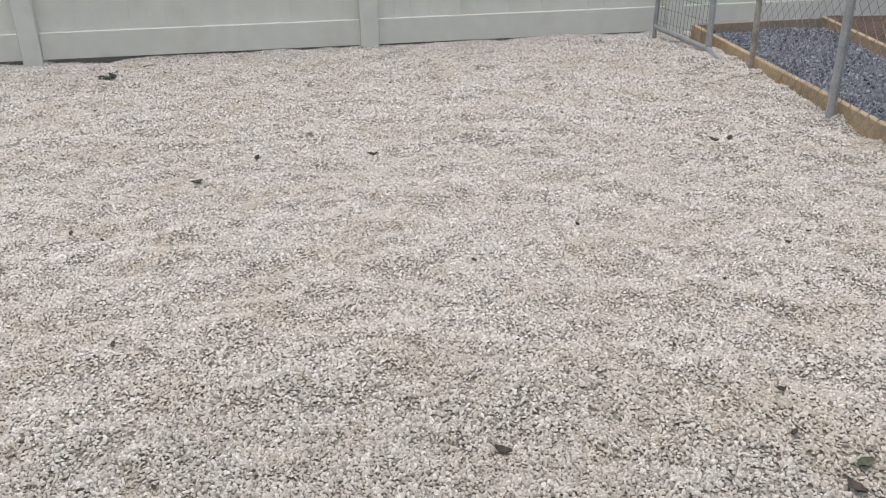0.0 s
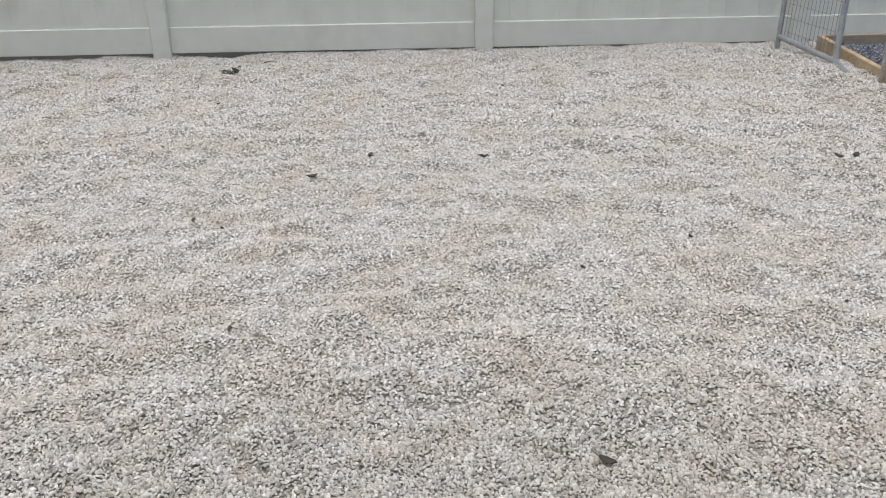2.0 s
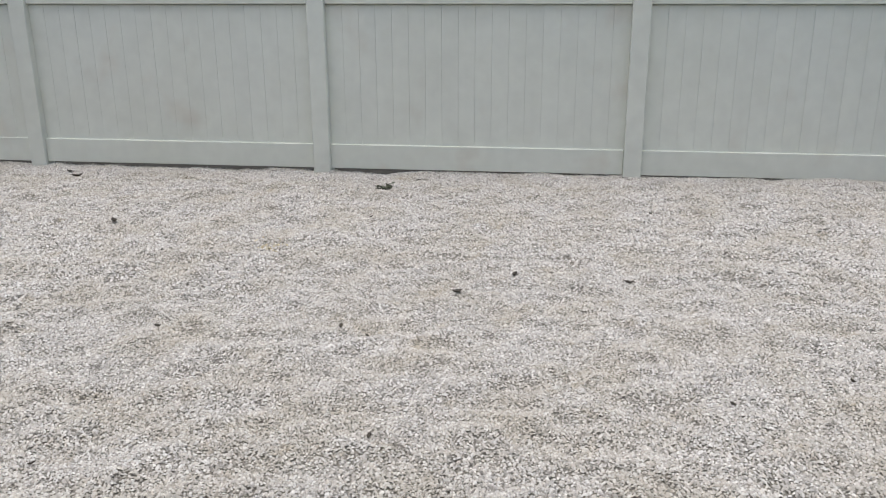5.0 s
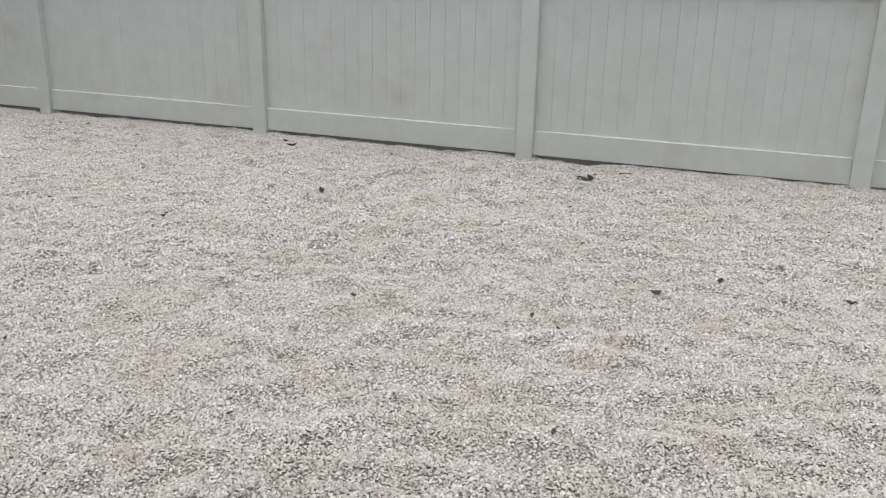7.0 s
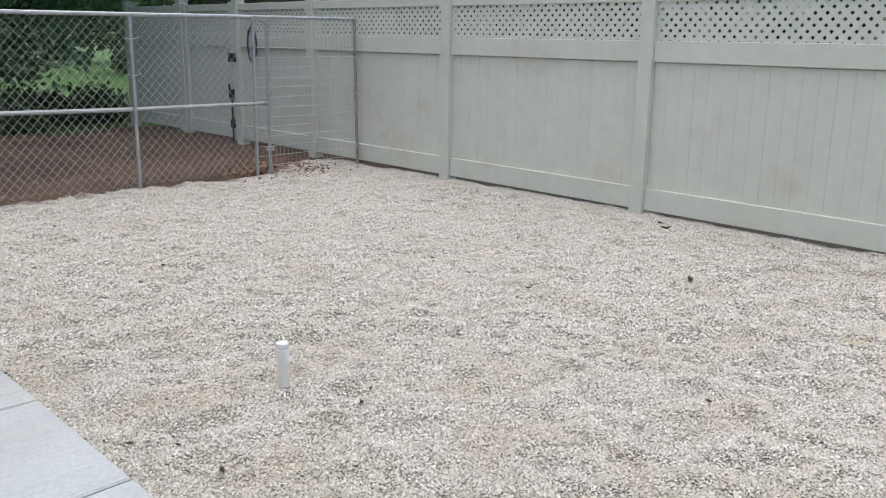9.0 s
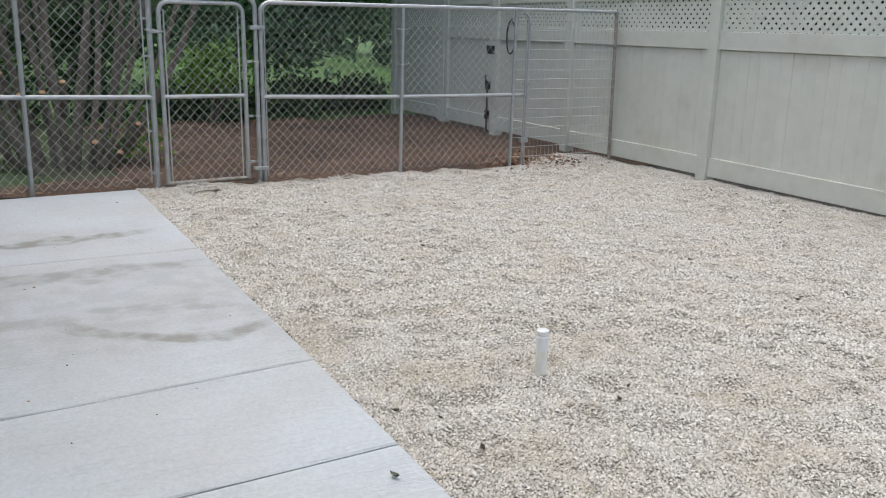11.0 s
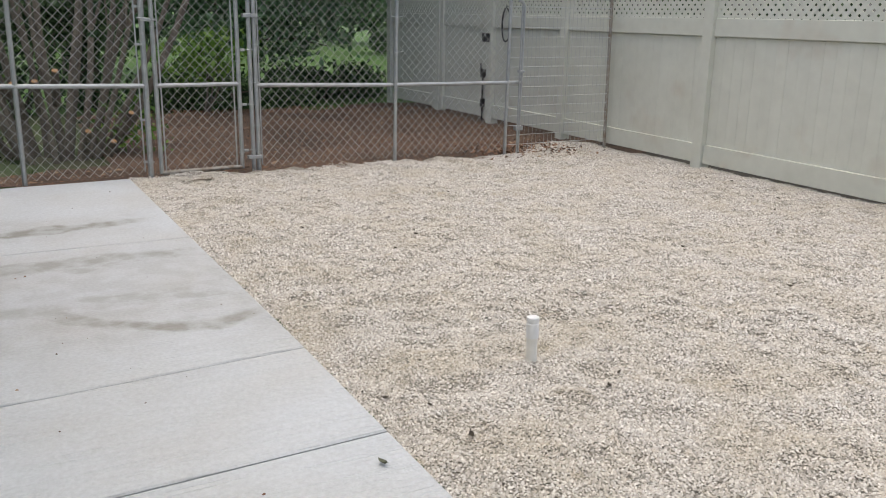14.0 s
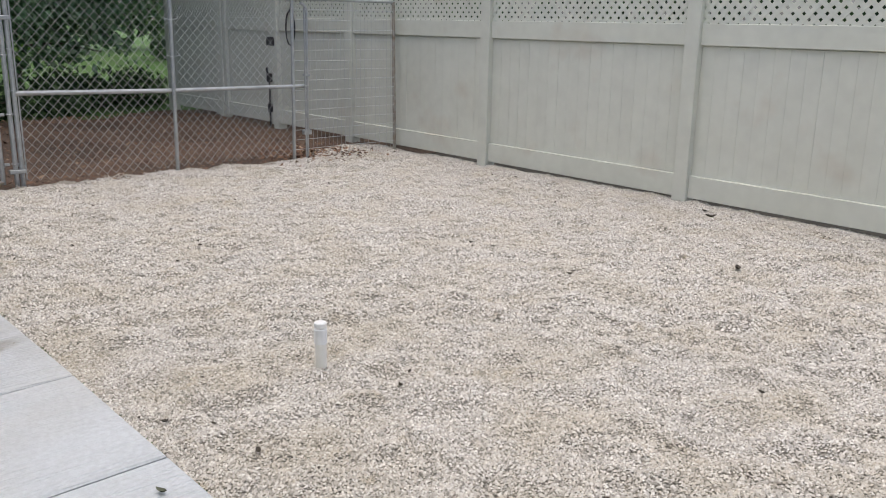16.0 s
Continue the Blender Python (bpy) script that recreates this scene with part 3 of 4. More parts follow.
part("white_trim", Build().box(2.33, 2.49, -0.01, 0.035, 0.0, H_W, 0.004), WHITE, building, "white vertical trim board")

FX0, FX1 = -3.95, -2.83
part("far_wall_core", Build().box(FX0, FX1 - 0.05, -0.20, -0.004, 0, H_W), CREAM, building)
part("green_jamb", Build().box(FX1 - 0.001, FX1 + 0.012, -0.154, 0.022, 0, H_W, 0.003), DARK_GREEN, building, "smooth dark green jamb of the overhead door opening")
part("white_jamb", Build().box(FX1 - 0.05, FX1 + 0.016, -0.258, -0.155, 0, H_W, 0.003), WHITE, building)
part("cream_cladding", cladding(FX0, FX1, CAP + 0.05, H_W, 0.0), CREAM, building)
part("green_wainscot", cladding(FX0, FX1, 0.0, CAP + 0.03, 0.0), DARK_GREEN, building)
part("corner_trim", Build().box(FX0 - 0.01, FX0 + 0.07, -0.2, 0.024, 0.0, H_W, 0.003), DARK_GREEN, building)
part("overhead_door", Build().box(FX1, 0, -0.30, -0.26, 0.0, 0.52, 0.006).box(FX1, 0, -0.30, -0.26, 0.525, 1.05, 0.006).box(FX1, 0, -0.30, -0.26, 1.055, 1.58, 0.006).box(FX1, 0, -0.30, -0.26, 1.585, 2.14, 0.006), WHITE, building)
part("door_header", Build().box(FX1, 0, -0.24, 0.02, 2.14, H_W, 0.004), DARK_GREEN, building)
part("end_wall", Build().box(FX0, FX0 + 0.1, -6.0, -0.2, 0, H_W), CREAM, building)
part("back_wall", Build().box(FX0, near_x1, -6.1, -6.0, 0, H_W), CREAM, building)
part("near_end_wall", Build().box(near_x1 - 0.1, near_x1, -6.0, -0.2, 0, H_W), CREAM, building)
b = Build()
b.add([(FX0 - 0.3, 0.05, H_W - 0.03), (near_x1 + 0.3, 0.05, H_W - 0.03), (near_x1 + 0.3, -3.05, H_W + 0.9), (FX0 - 0.3, -3.05, H_W + 0.9), (near_x1 + 0.3, -6.24, H_W - 0.03), (FX0 - 0.3, -6.24, H_W - 0.03)]
      + [(FX0 - 0.3, 0.05, H_W + 0.01), (near_x1 + 0.3, 0.05, H_W + 0.01), (near_x1 + 0.3, -3.05, H_W + 0.94), (FX0 - 0.3, -3.05, H_W + 0.94), (near_x1 + 0.3, -6.24, H_W + 0.01), (FX0 - 0.3, -6.24, H_W + 0.01)],
      [(0, 3, 2, 1), (3, 5, 4, 2), (6, 7, 8, 9), (9, 8, 10, 11), (0, 1, 7, 6), (5, 11, 10, 4), (0, 6, 9, 3), (3, 9, 11, 5), (1, 2, 8, 7), (2, 4, 10, 8)])
part("roof", b, GREEN, building)
part("door_threshold", Build().box(FX1 + 0.01, -0.012, -0.26, 0.012, -0.08, -0.004, 0.004), OLD_CONCRETE, building, "damp concrete door threshold")
# The window is set proud of the sheet: a channel in painted shade grey, a broad white frame and a sloping sill.
WI = W1 - 0.175
window = part("window", Build().box(W0 - 0.012, W0 + 0.010, -0.02, 0.034, WZ0 - 0.018, WZ1, 0.003).box(WI, W1, -0.02, 0.036, WZ0 - 0.040, WZ1, 0.004)
              .box(W0 + 0.010, WI, -0.02, 0.033, WZ0 - 0.010, WZ0 + 0.012, 0.003).box(W0 + 0.010, WI, -0.02, 0.036, WZ1 - 0.06, WZ1, 0.003), WHITE, building, "white window frame")
# Side return of the window; its grey is shade put into the colour.
part("channel", Build().box(W1 + 0.001, W1 + 0.012, -0.01, 0.028, WZ0 - 0.046, WZ1 + 0.01, 0.002), SHADED_TRIM, window, "steel channel beside the frame, coloured grey as a shaded side")
part("insect_screen", Build().box(W0 + 0.010, WI, 0.018, 0.028, WZ0 + 0.012, WZ1 - 0.06), GLASS, window, "dark grey insect screen")
b = Build()
for za, zb, zc, d0, d1 in ((0.022, 0.016, 0.011, 0.038, 0.033), (0.038, 0.027, 0.025, 0.035, 0.031)):
    b.add([(W0 - 0.012, -0.01, WZ0 - zb), (WI - 0.001, -0.01, WZ0 - za), (WI - 0.001, d0, WZ0 - za), (W0 - 0.012, d0, WZ0 - zb), (W0 - 0.012, -0.01, WZ0 - zc * 0.8), (WI - 0.001, -0.01, WZ0 - zc), (WI - 0.001, d1, WZ0 - zc), (W0 - 0.012, d1, WZ0 - zc * 0.8)],
          [(0, 1, 2, 3), (7, 6, 5, 4), (3, 2, 6, 7), (0, 4, 5, 1), (0, 3, 7, 4), (1, 5, 6, 2)])
part("sill", b, WHITE, window, "white stepped sill with grimy grooves")
screw = Build().tube([(0, -0.004, 0), (0, 0.004, 0), (0, 0.008, 0)], [0.0032, 0.0032, 0.0018], 6).mesh("screw", SCREW)
for z in (0.2, 0.64, 0.892):
    for i in range(9):
        sx = 0.282 + i * 0.2286 + random.uniform(-0.008, 0.008)
        if sx < 2.3:
            o = part("screw", screw, None, building)
            o.location = (sx, 0.003, z + random.uniform(-0.01, 0.01))
downspout = thing("downspout", "dark green steel downspout on the building corner", "downspout", (-8.36, slab_y(-8.36) + 0.015, -0.05), BRZ)
downspout.matrix_basis = pose(-8.36, slab_y(-8.36) + 0.035, -0.05, 1.0, 0, BRZ)
part("pipe", Build().box(-0.045, 0.045, -0.033, 0.033, 0.10, H_W, 0.008), DARK_GREEN, downspout)
b = Build().add([(-0.045, -0.033, 0.10), (0.045, -0.033, 0.10), (0.045, 0.033, 0.10), (-0.045, 0.033, 0.10), (-0.045, 0.03, 0.02), (0.045, 0.03, 0.02), (0.045, 0.09, 0.035), (-0.045, 0.09, 0.035)],
                [(0, 1, 5, 4), (1, 2, 6, 5), (2, 3, 7, 6), (3, 0, 4, 7), (4, 5, 6, 7)])
part("outlet", b, DARK_GREEN, downspout)


# ---------------------------------------------------------------- chain link
def fx(y):
    return -8.277 + 0.0112 * (y - 3)


def chain_mesh(y0, y1, z0, z1, pitch=0.085, tall=0.092, r=0.0021):
    """Woven diamonds between two uprights in the plane x = 0: two crossing sets of wires, cut at the frame."""
    b = Build()
    k = tall / pitch
    for sg in (1, -1):
        y = y0 - (z1 - z0) / k - pitch
        while y < y1 + (z1 - z0) / k + pitch:
            # wire: z = z0 + sg * k * (yy - y)
            pts = []
            ya, yb = (y, y + (z1 - z0) / k) if sg > 0 else (y - (z1 - z0) / k, y)
            ya, yb = max(ya, y0), min(yb, y1)
            if yb - ya > 0.004:
                za, zb = z0 + sg * k * (ya - y), z0 + sg * k * (yb - y)
                b.tube([(0.0025 * sg, ya, za), (0.0025 * sg, yb, zb)], r, 4)
            y += pitch
    return b


def rail(pts, r=0.021, n=10):
    return Build().tube(pts, r, n)


def wire_panel_left():
    ob = thing("chain_link_fence", "galvanised chain link panel joining the building to the gate", "chain link fence", (0, 0, 0), group="lengths of chain link fence")
    y0, y1, zt = -0.53, 1.40, 1.70
    part("post", rail([(fx(0.36), 0.355, -0.12), (fx(0.36), 0.368, zt)], 0.020), STEEL, ob)
    part("gate_post", rail([(fx(y1), y1 - 0.004, -0.12), (fx(y1), y1 + 0.01, zt)], 0.025), STEEL, ob)
    part("wall_post", rail([(fx(y0), y0, -0.12), (fx(y0), y0, zt)], 0.016), STEEL, ob)
    part("middle_rail", rail([(fx(y0), y0, 0.772), (fx(y1), y1, 0.742)]), STEEL, ob)
    part("top_rail", rail([(fx(y0), y0, zt), (fx(y1), y1, zt)]), STEEL, ob)
    o = part("wire_mesh", chain_mesh(y0, y1 - 0.04, 0.0, zt), WIRE, ob)
    o.location = (fx(0.5) - 0.026, 0, -0.05)
    for z in (0.06, 0.44, 1.10, 1.42):
        part("tension_band", Build().tube(arc((fx(y1), y1, z), 0.03, 0, 360, 12, "xy")[:-1], 0.006, 4, True).box(fx(y1) - 0.03, fx(y1) - 0.02, y1 - 0.06, y1 - 0.02, z - 0.011, z + 0.011), STEEL, ob)
    part("tension_bar", Build().box(fx(y1) - 0.031, fx(y1) - 0.026, y1 - 0.055, y1 - 0.043, -0.03, zt), STEEL, ob)
    return ob


def rounded_frame(x, y0, y1, z0, z1, r, rad):
    return [(x, y0, z0)] + arc((x, y0 + r, z1 - r), r, 180, 90, 6) + arc((x, y1 - r, z1 - r), r, 90, 0, 6) + [(x, y1, z0)]


def wire_gate():
    ob = thing("chain_link_gate", "closed galvanised chain link walk gate with rounded top corners", "gate", (0, 0, 0))
    y0, y1 = 1.49, 2.235
    x = fx(1.9)
    part("frame", rail(rounded_frame(x, y0, y1, -0.05, 1.565, 0.09, 0.02), 0.020), STEEL, ob)
    part("middle_rail", rail([(x, y0, 0.742), (x, y1, 0.742)], 0.019), STEEL, ob)
    part("bottom_rail", rail([(x, y0, -0.045), (x, y1, -0.035)], 0.021), RUSTY, ob, "mud-stained bottom rail")
    o = part("wire_mesh", chain_mesh(y0 + 0.03, y1 - 0.03, 0, 1.58), WIRE, ob)
    o.location = (x - 0.014, 0, -0.045)
    for y in (y0 + 0.045, y1 - 0.045):
        part("tension_bar", Build().box(x - 0.02, x - 0.015, y - 0.006, y + 0.006, -0.03, 1.5), STEEL, ob)
    for z in (0.10, 0.45, 0.95, 1.25):
        for y, s in ((y0, 1), (y1, -1)):
            part("tension_band", Build().tube(arc((x, y, z), 0.025, 0, 360, 12, "xy")[:-1], 0.005, 4, True), STEEL, ob)
    part("latch", Build().tube(arc((x, y0, 1.31), 0.028, 0, 360, 12, "xy")[:-1], 0.009, 5, True).box(x - 0.01, x + 0.03, y0 - 0.10, y0 - 0.015, 1.295, 1.325, 0.004)
         .tube(arc((x, 1.402, 1.325), 0.034, 0, 360, 12, "xy")[:-1], 0.008, 5, True), STEEL, ob, "galvanised fork latch")
    return ob


def gate_frame():
    ob = thing("pipe_arch", "galvanised pipe arch around the chain link walk gate", "arch", (0, 0, 0))
    part("arch", rail([(fx(2.35), 2.345, -0.12)] + arc((fx(2.35), 2.345 - 0.10, 1.63 - 0.10), 0.10, 0, 90, 6) + [(fx(1.43), 1.435, 1.64)], 0.021), STEEL, ob)
    for z in (0.12, 0.55, 1.05):
        part("hinge", Build().tube(arc((fx(2.35), 2.345, z), 0.026, 0, 360, 12, "xy")[:-1], 0.008, 5, True).box(fx(2.3) - 0.012, fx(2.3) + 0.012, 2.255, 2.30, z - 0.012, z + 0.012, 0.003), STEEL, ob)
    return ob


def wire_panel_right():
    ob = thing("chain_link_fence", "long galvanised chain link panel with a middle rail", "chain link fence", (0, 0, 0), group="lengths of chain link fence")
    y0, y1 = 2.395, 5.155
    r = 0.10
    pts = [(fx(y0), y0, -0.1)] + arc((fx(y0), y0 + r, 1.585 - r), r, 180, 90, 6) + [(fx(y1), y1, 1.592)]
    part("frame", rail(pts, 0.021), STEEL, ob)
    part("middle_rail", rail([(fx(y0), y0, 0.728), (fx(3.9), 3.82, 0.70), (fx(5.38), 5.34, 0.695)]), STEEL, ob)
    part("post", rail([(fx(3.82) + 0.03, 3.808, -0.12), (fx(3.82) + 0.03, 3.827, 1.57)], 0.019), STEEL, ob)
    part("end_post", rail([(fx(y1) + 0.005, y1 - 0.007, -0.11), (fx(y1) + 0.005, y1 + 0.008, 1.60)], 0.019), STEEL, ob)
    o = part("wire_mesh", chain_mesh(y0 + 0.03, y1, 0, 1.62), WIRE, ob)
    o.location = (fx(3.5) - 0.024, 0, -0.045)
    part("tension_bar", Build().box(fx(y0) - 0.03, fx(y0) - 0.025, y0 + 0.035, y0 + 0.047, -0.03, 1.55), STEEL, ob)
    for z in (0.1, 0.35, 0.75, 1.1, 1.36):
        part("tension_band", Build().tube(arc((fx(y0), y0, z), 0.027, 0, 360, 12, "xy")[:-1], 0.006, 4, True), STEEL, ob)
    part("clamp", Build().box(fx(2.4) - 0.03, fx(2.4) + 0.03, 2.29, 2.42, 1.34, 1.375, 0.004), STEEL, ob)
    part("clamp", Build().box(fx(2.4) - 0.03, fx(2.4) + 0.03, 2.29, 2.42, 0.035, 0.07, 0.004), STEEL, ob)
    for z in (1.02, 1.36):
        part("tie_wire", Build().tube([(fx(3.82) + 0.05, 3.755, z + 0.015), (fx(3.82) + 0.055, 3.815, z), (fx(3.82) + 0.05, 3.885, z + 0.012), (fx(3.82) + 0.03, 3.895, z + 0.03)], 0.004, 5), BRIGHT_WIRE, ob)
    return ob


def welded_panel():
    ob = thing("welded_wire_fence", "welded wire mesh closing the gap beside the vinyl fence", "wire fence", (0, 0, 0))
    y0, y1 = 5.335, 6.515
    x = fx(5.9)
    part("inner_post", rail([(x, y0 - 0.02, -0.11), (x, y0, 1.48)] + arc((x, y0 - 0.07, 1.48), 0.07, 0, 90, 5), 0.016), STEEL, ob)
    part("inner_post", rail([(x + 0.03, y0 - 0.055, -0.1), (x + 0.03, y0 - 0.045, 1.5)], 0.009), STEEL, ob)
    part("end_post", rail([(x, y1 + 0.012, -0.11), (x, y1 - 0.012, 1.60)], 0.019), RUSTY, ob)
    part("top_rail", rail([(x, 5.155, 1.594), (x, y1 - 0.01, 1.596)], 0.018), STEEL, ob)
    for i in range(15):
        z = 0.02 + i * 0.105
        part("cross_wire", Build().tube([(x + 0.01, 5.145, z), (x + 0.012, 5.8, z + random.uniform(-0.008, 0.008)), (x + 0.01, y1, z)], 0.0028, 5), BRIGHT_WIRE, ob)
    for i in range(22):
        y = y0 + 0.05 + i * (y1 - y0 - 0.06) / 21
        part("upright_wire", Build().tube([(x + 0.014, y, -0.05), (x + 0.014, y + random.uniform(-0.006, 0.006), 1.58)], 0.0015, 4), WIRE, ob)
    part("clamp", Build().box(x - 0.02, x + 0.035, y0 - 0.075, y0 + 0.02, 0.175, 0.225, 0.004), STEEL, ob)
    part("clamp", Build().box(x - 0.02, x + 0.03, y0 - 0.05, y0 + 0.02, 0.80, 0.825, 0.003), STEEL, ob)
    return ob


wire_panel_left()
wire_gate()
gate_frame()
wire_panel_right()
welded_panel()

# Hardware on the vinyl gate.
def on_gate(name, build, at, label):
    o = part(name, build, BLACK, vinyl_gate, label)
    o.location = (at[0] - vinyl_gate.location.x, at[1] - FY, at[2])
    return o


hx, hy = -10.96, FY - 0.035
hinge = on_gate("hinge", Build().box(-0.10, -0.02, -0.012, 0.005, -0.06, 0.06, 0.003).box(0.02, 0.10, -0.012, 0.005, -0.06, 0.06, 0.003), (hx - 0.08, hy, 1.09), "black steel hinge")
part("knuckle", Build().tube([(0, -0.02, -0.055), (0, -0.02, 0.055)], 0.018, 10), BLACK, hinge)
bolt = on_gate("drop_bolt", Build().tube([(0, 0, -0.06), (0, 0, 0.66)], 0.014, 8), (hx - 0.125, hy - 0.012, -0.03), "black drop bolt reaching to the soil")
part("lower_bracket", Build().box(-0.035, 0.035, -0.02, 0.03, 0.14, 0.26, 0.004), BLACK, bolt)
part("upper_bracket", Build().box(-0.045, 0.045, -0.02, 0.03, 0.56, 0.68, 0.004), BLACK, bolt)
part("handle", Build().tube([(0, -0.01, 0.64), (-0.01, -0.03, 0.73), (0.0, -0.03, 0.76)], 0.016, 8), BLACK, bolt)
cord = thing("hanging_cable", "black cable loop hanging on the vinyl fence", "cable", (-10.56, FY - 0.012, 1.46))
part("loop", Build().tube([(0.12 * math.sin(t) * (1 if t < 3.2 else 0.85), 0, -0.19 + 0.22 * math.cos(t)) for t in [2 * math.pi * i / 24 for i in range(24)]], 0.011, 6, True), BLACK, cord)
part("hook", Build().tube([(0.02, 0.012, 0.06), (0.02, -0.01, 0.05), (0.03, -0.01, 0.02)], 0.010, 6), BLACK, cord)

# ---------------------------------------------------------------- standpipe
PX, PY = -3.089, 2.06
pipe = thing("standpipe", "short white plastic cleanout pipe with screw cap in the gravel", "cleanout pipe", (PX, PY, gz(PX, PY)))
part("tube", Build().tube([(0.004, 0, -0.06), (0.010, -0.003, 0.124)], 0.0238, 20), PVC_OLD, pipe, smooth=True)
part("coupling", Build().tube([(0.010, -0.003, 0.114), (0.010, -0.003, 0.116), (0.011, -0.004, 0.178), (0.011, -0.004, 0.182)], [0.0238, 0.0272, 0.0272, 0.023], 20), PVC, pipe, smooth=True)
part("plug", Build().tube([(0.011, -0.004, 0.18), (0.011, -0.004, 0.187), (0.0112, -0.004, 0.189), (0.012, -0.004, 0.205), (0.012, -0.004, 0.208)], [0.021, 0.021, 0.0265, 0.0265, 0.023], 20), PVC, pipe, "bright white screw plug", smooth=True)


# ---------------------------------------------------------------- kennel run
def board(name, p, q, h, w, material, label, z=0.0):
    d = Vector(q) - Vector(p)
    ob = thing(name, label, "timber edging", (p[0], p[1], z), math.degrees(math.atan2(d.y, d.x)), group="timber edging boards")
    part("board", Build().box(0, d.length, -w / 2, w / 2, -0.04, h, 0.004), material, ob)
    return ob


board("timber_edging", (2.836, 2.6), (2.972, 6.17), 0.09, 0.042, TIMBER, "new yellow pine board edging the blue stone run")
board("timber_edging", (2.995, 6.185), (4.05, 6.225), 0.087, 0.04, GREY_TIMBER, "weathered brown board across the end of the stone run")
board("timber_edging", (4.085, 6.25), (3.60, 2.9), 0.09, 0.042, TIMBER, "new yellow pine board on the far side of the stone run")
base = grid_sheet("stone_run_base", spread(2.84, 4.06, 0.1), spread(2.6, 6.2, 0.1), lambda x, y: 0.015, BLUESTONE, lambda x, y: 2.90 + 0.038 * (y - 2.6) < x < 3.6 + 0.145 * (y - 2.9))
tagged(base, "dark bed under the crushed blue stone", "stone bed", kind="structure")
p = jitter(2.84, 4.06, 2.6, 6.17, 0.0145)
p = p[(p[:, 0] > 2.868 + 0.038 * (p[:, 1] - 2.6)) & (p[:, 0] < 3.575 + 0.145 * (p[:, 1] - 2.9))]
s = np.exp(rng.normal(0, 0.3, len(p))) * 0.0088
stones = new("crushed_stone", scatter_mesh("crushed_stone", pebble_template(4, True), np.column_stack([p, 0.022 + 0.012 * np.sin(p[:, 0] * 9) * np.cos(p[:, 1] * 7) + rng.uniform(-0.008, 0.008, len(p))]),
                                          np.column_stack([s * rng.uniform(0.9, 1.5, len(p)), s * rng.uniform(0.6, 1, len(p)), s * rng.uniform(0.5, 0.9, len(p))]), BLUESTONE, rng, 0.5, False))
tagged(stones, "angular blue-grey crushed stone filling the run", "crushed stone", kind="stuff")
mulch = grid_sheet("mulch_strip", spread(3.6, 5.6, 0.1), spread(2.6, 6.6, 0.1), lambda x, y: 0.012 + 0.02 * noise.noise((x * 4, y * 4, 0)), SOIL, lambda x, y: x > 3.62 + 0.145 * (y - 2.9))
tagged(mulch, "brown bark mulch beyond the stone run", "mulch", kind="structure")


def kennel_fence():
    ob = thing("kennel_fence", "leaning galvanised chain link fence along the stone run", "chain link fence", (0, 0, 0))
    part("post", rail([(2.808, 4.062, -0.06), (2.86, 4.16, 1.6)], 0.024), STEEL, ob)
    part("post", rail([(2.902, 5.12, -0.06), (2.97, 5.32, 1.6)], 0.019), RUSTY, ob, "mud-stained steel post")
    part("post", rail([(2.75, 2.6, -0.06), (2.80, 2.56, 1.6)], 0.024), STEEL, ob)
    part("top_rail", rail([(2.80, 2.56, 1.6), (2.86, 4.16, 1.6), (2.97, 5.32, 1.6)], 0.019), STEEL, ob)
    for (xa, ya), (xb, yb) in (((2.84, 4.10), (2.935, 5.2)), ((2.79, 2.6), (2.84, 4.08))):
        L = math.hypot(xb - xa, yb - ya)
        o = part("wire_mesh", chain_mesh(0, L, 0, 1.57, 0.085, 0.092, 0.0016), OLD_WIRE, ob)
        o.matrix_basis = pose(xa, ya, 0.02, 0, 2.0, -math.degrees(math.atan2(xb - xa, yb - ya)))
    return ob


def kennel_panel():
    ob = thing("wire_screen", "loose welded wire kennel screen in a steel pipe frame", "wire screen", (0, 0, 0))
    a, c, e = Vector((2.69, 6.24, 0)), Vector((2.83, 5.61, 0)), Vector((2.765, 5.19, 0))
    part("post", rail([(a.x, a.y, -0.03), (a.x + 0.02, a.y, 1.6)], 0.018), STEEL, ob)
    part("post", rail([(c.x, c.y, -0.03), (c.x + 0.05, c.y + 0.13, 1.6)], 0.021), STEEL, ob)
    part("bottom_rail", rail([(a.x, a.y, 0.075), (c.x, c.y, 0.035), (e.x, e.y, 0.012)], 0.020), STEEL, ob)
    part("top_rail", rail([(a.x + 0.02, a.y, 1.6), (c.x + 0.05, c.y, 1.6)], 0.018), STEEL, ob)
    for i in range(16):
        f = (i + 0.5) / 16
        q = a.lerp(c, f)
        part("upright_wire", Build().tube([(q.x, q.y, 0.04), (q.x + 0.03, q.y, 1.6)], 0.0019, 4), OLD_WIRE, ob)
    for i in range(16):
        z = 0.12 + 0.1 * i
        part("cross_wire", Build().tube([(a.x + 0.006, a.y, z), (c.x + 0.004, c.y, z)], 0.0019, 4), OLD_WIRE, ob)
    return ob


kennel_fence()
kennel_panel()

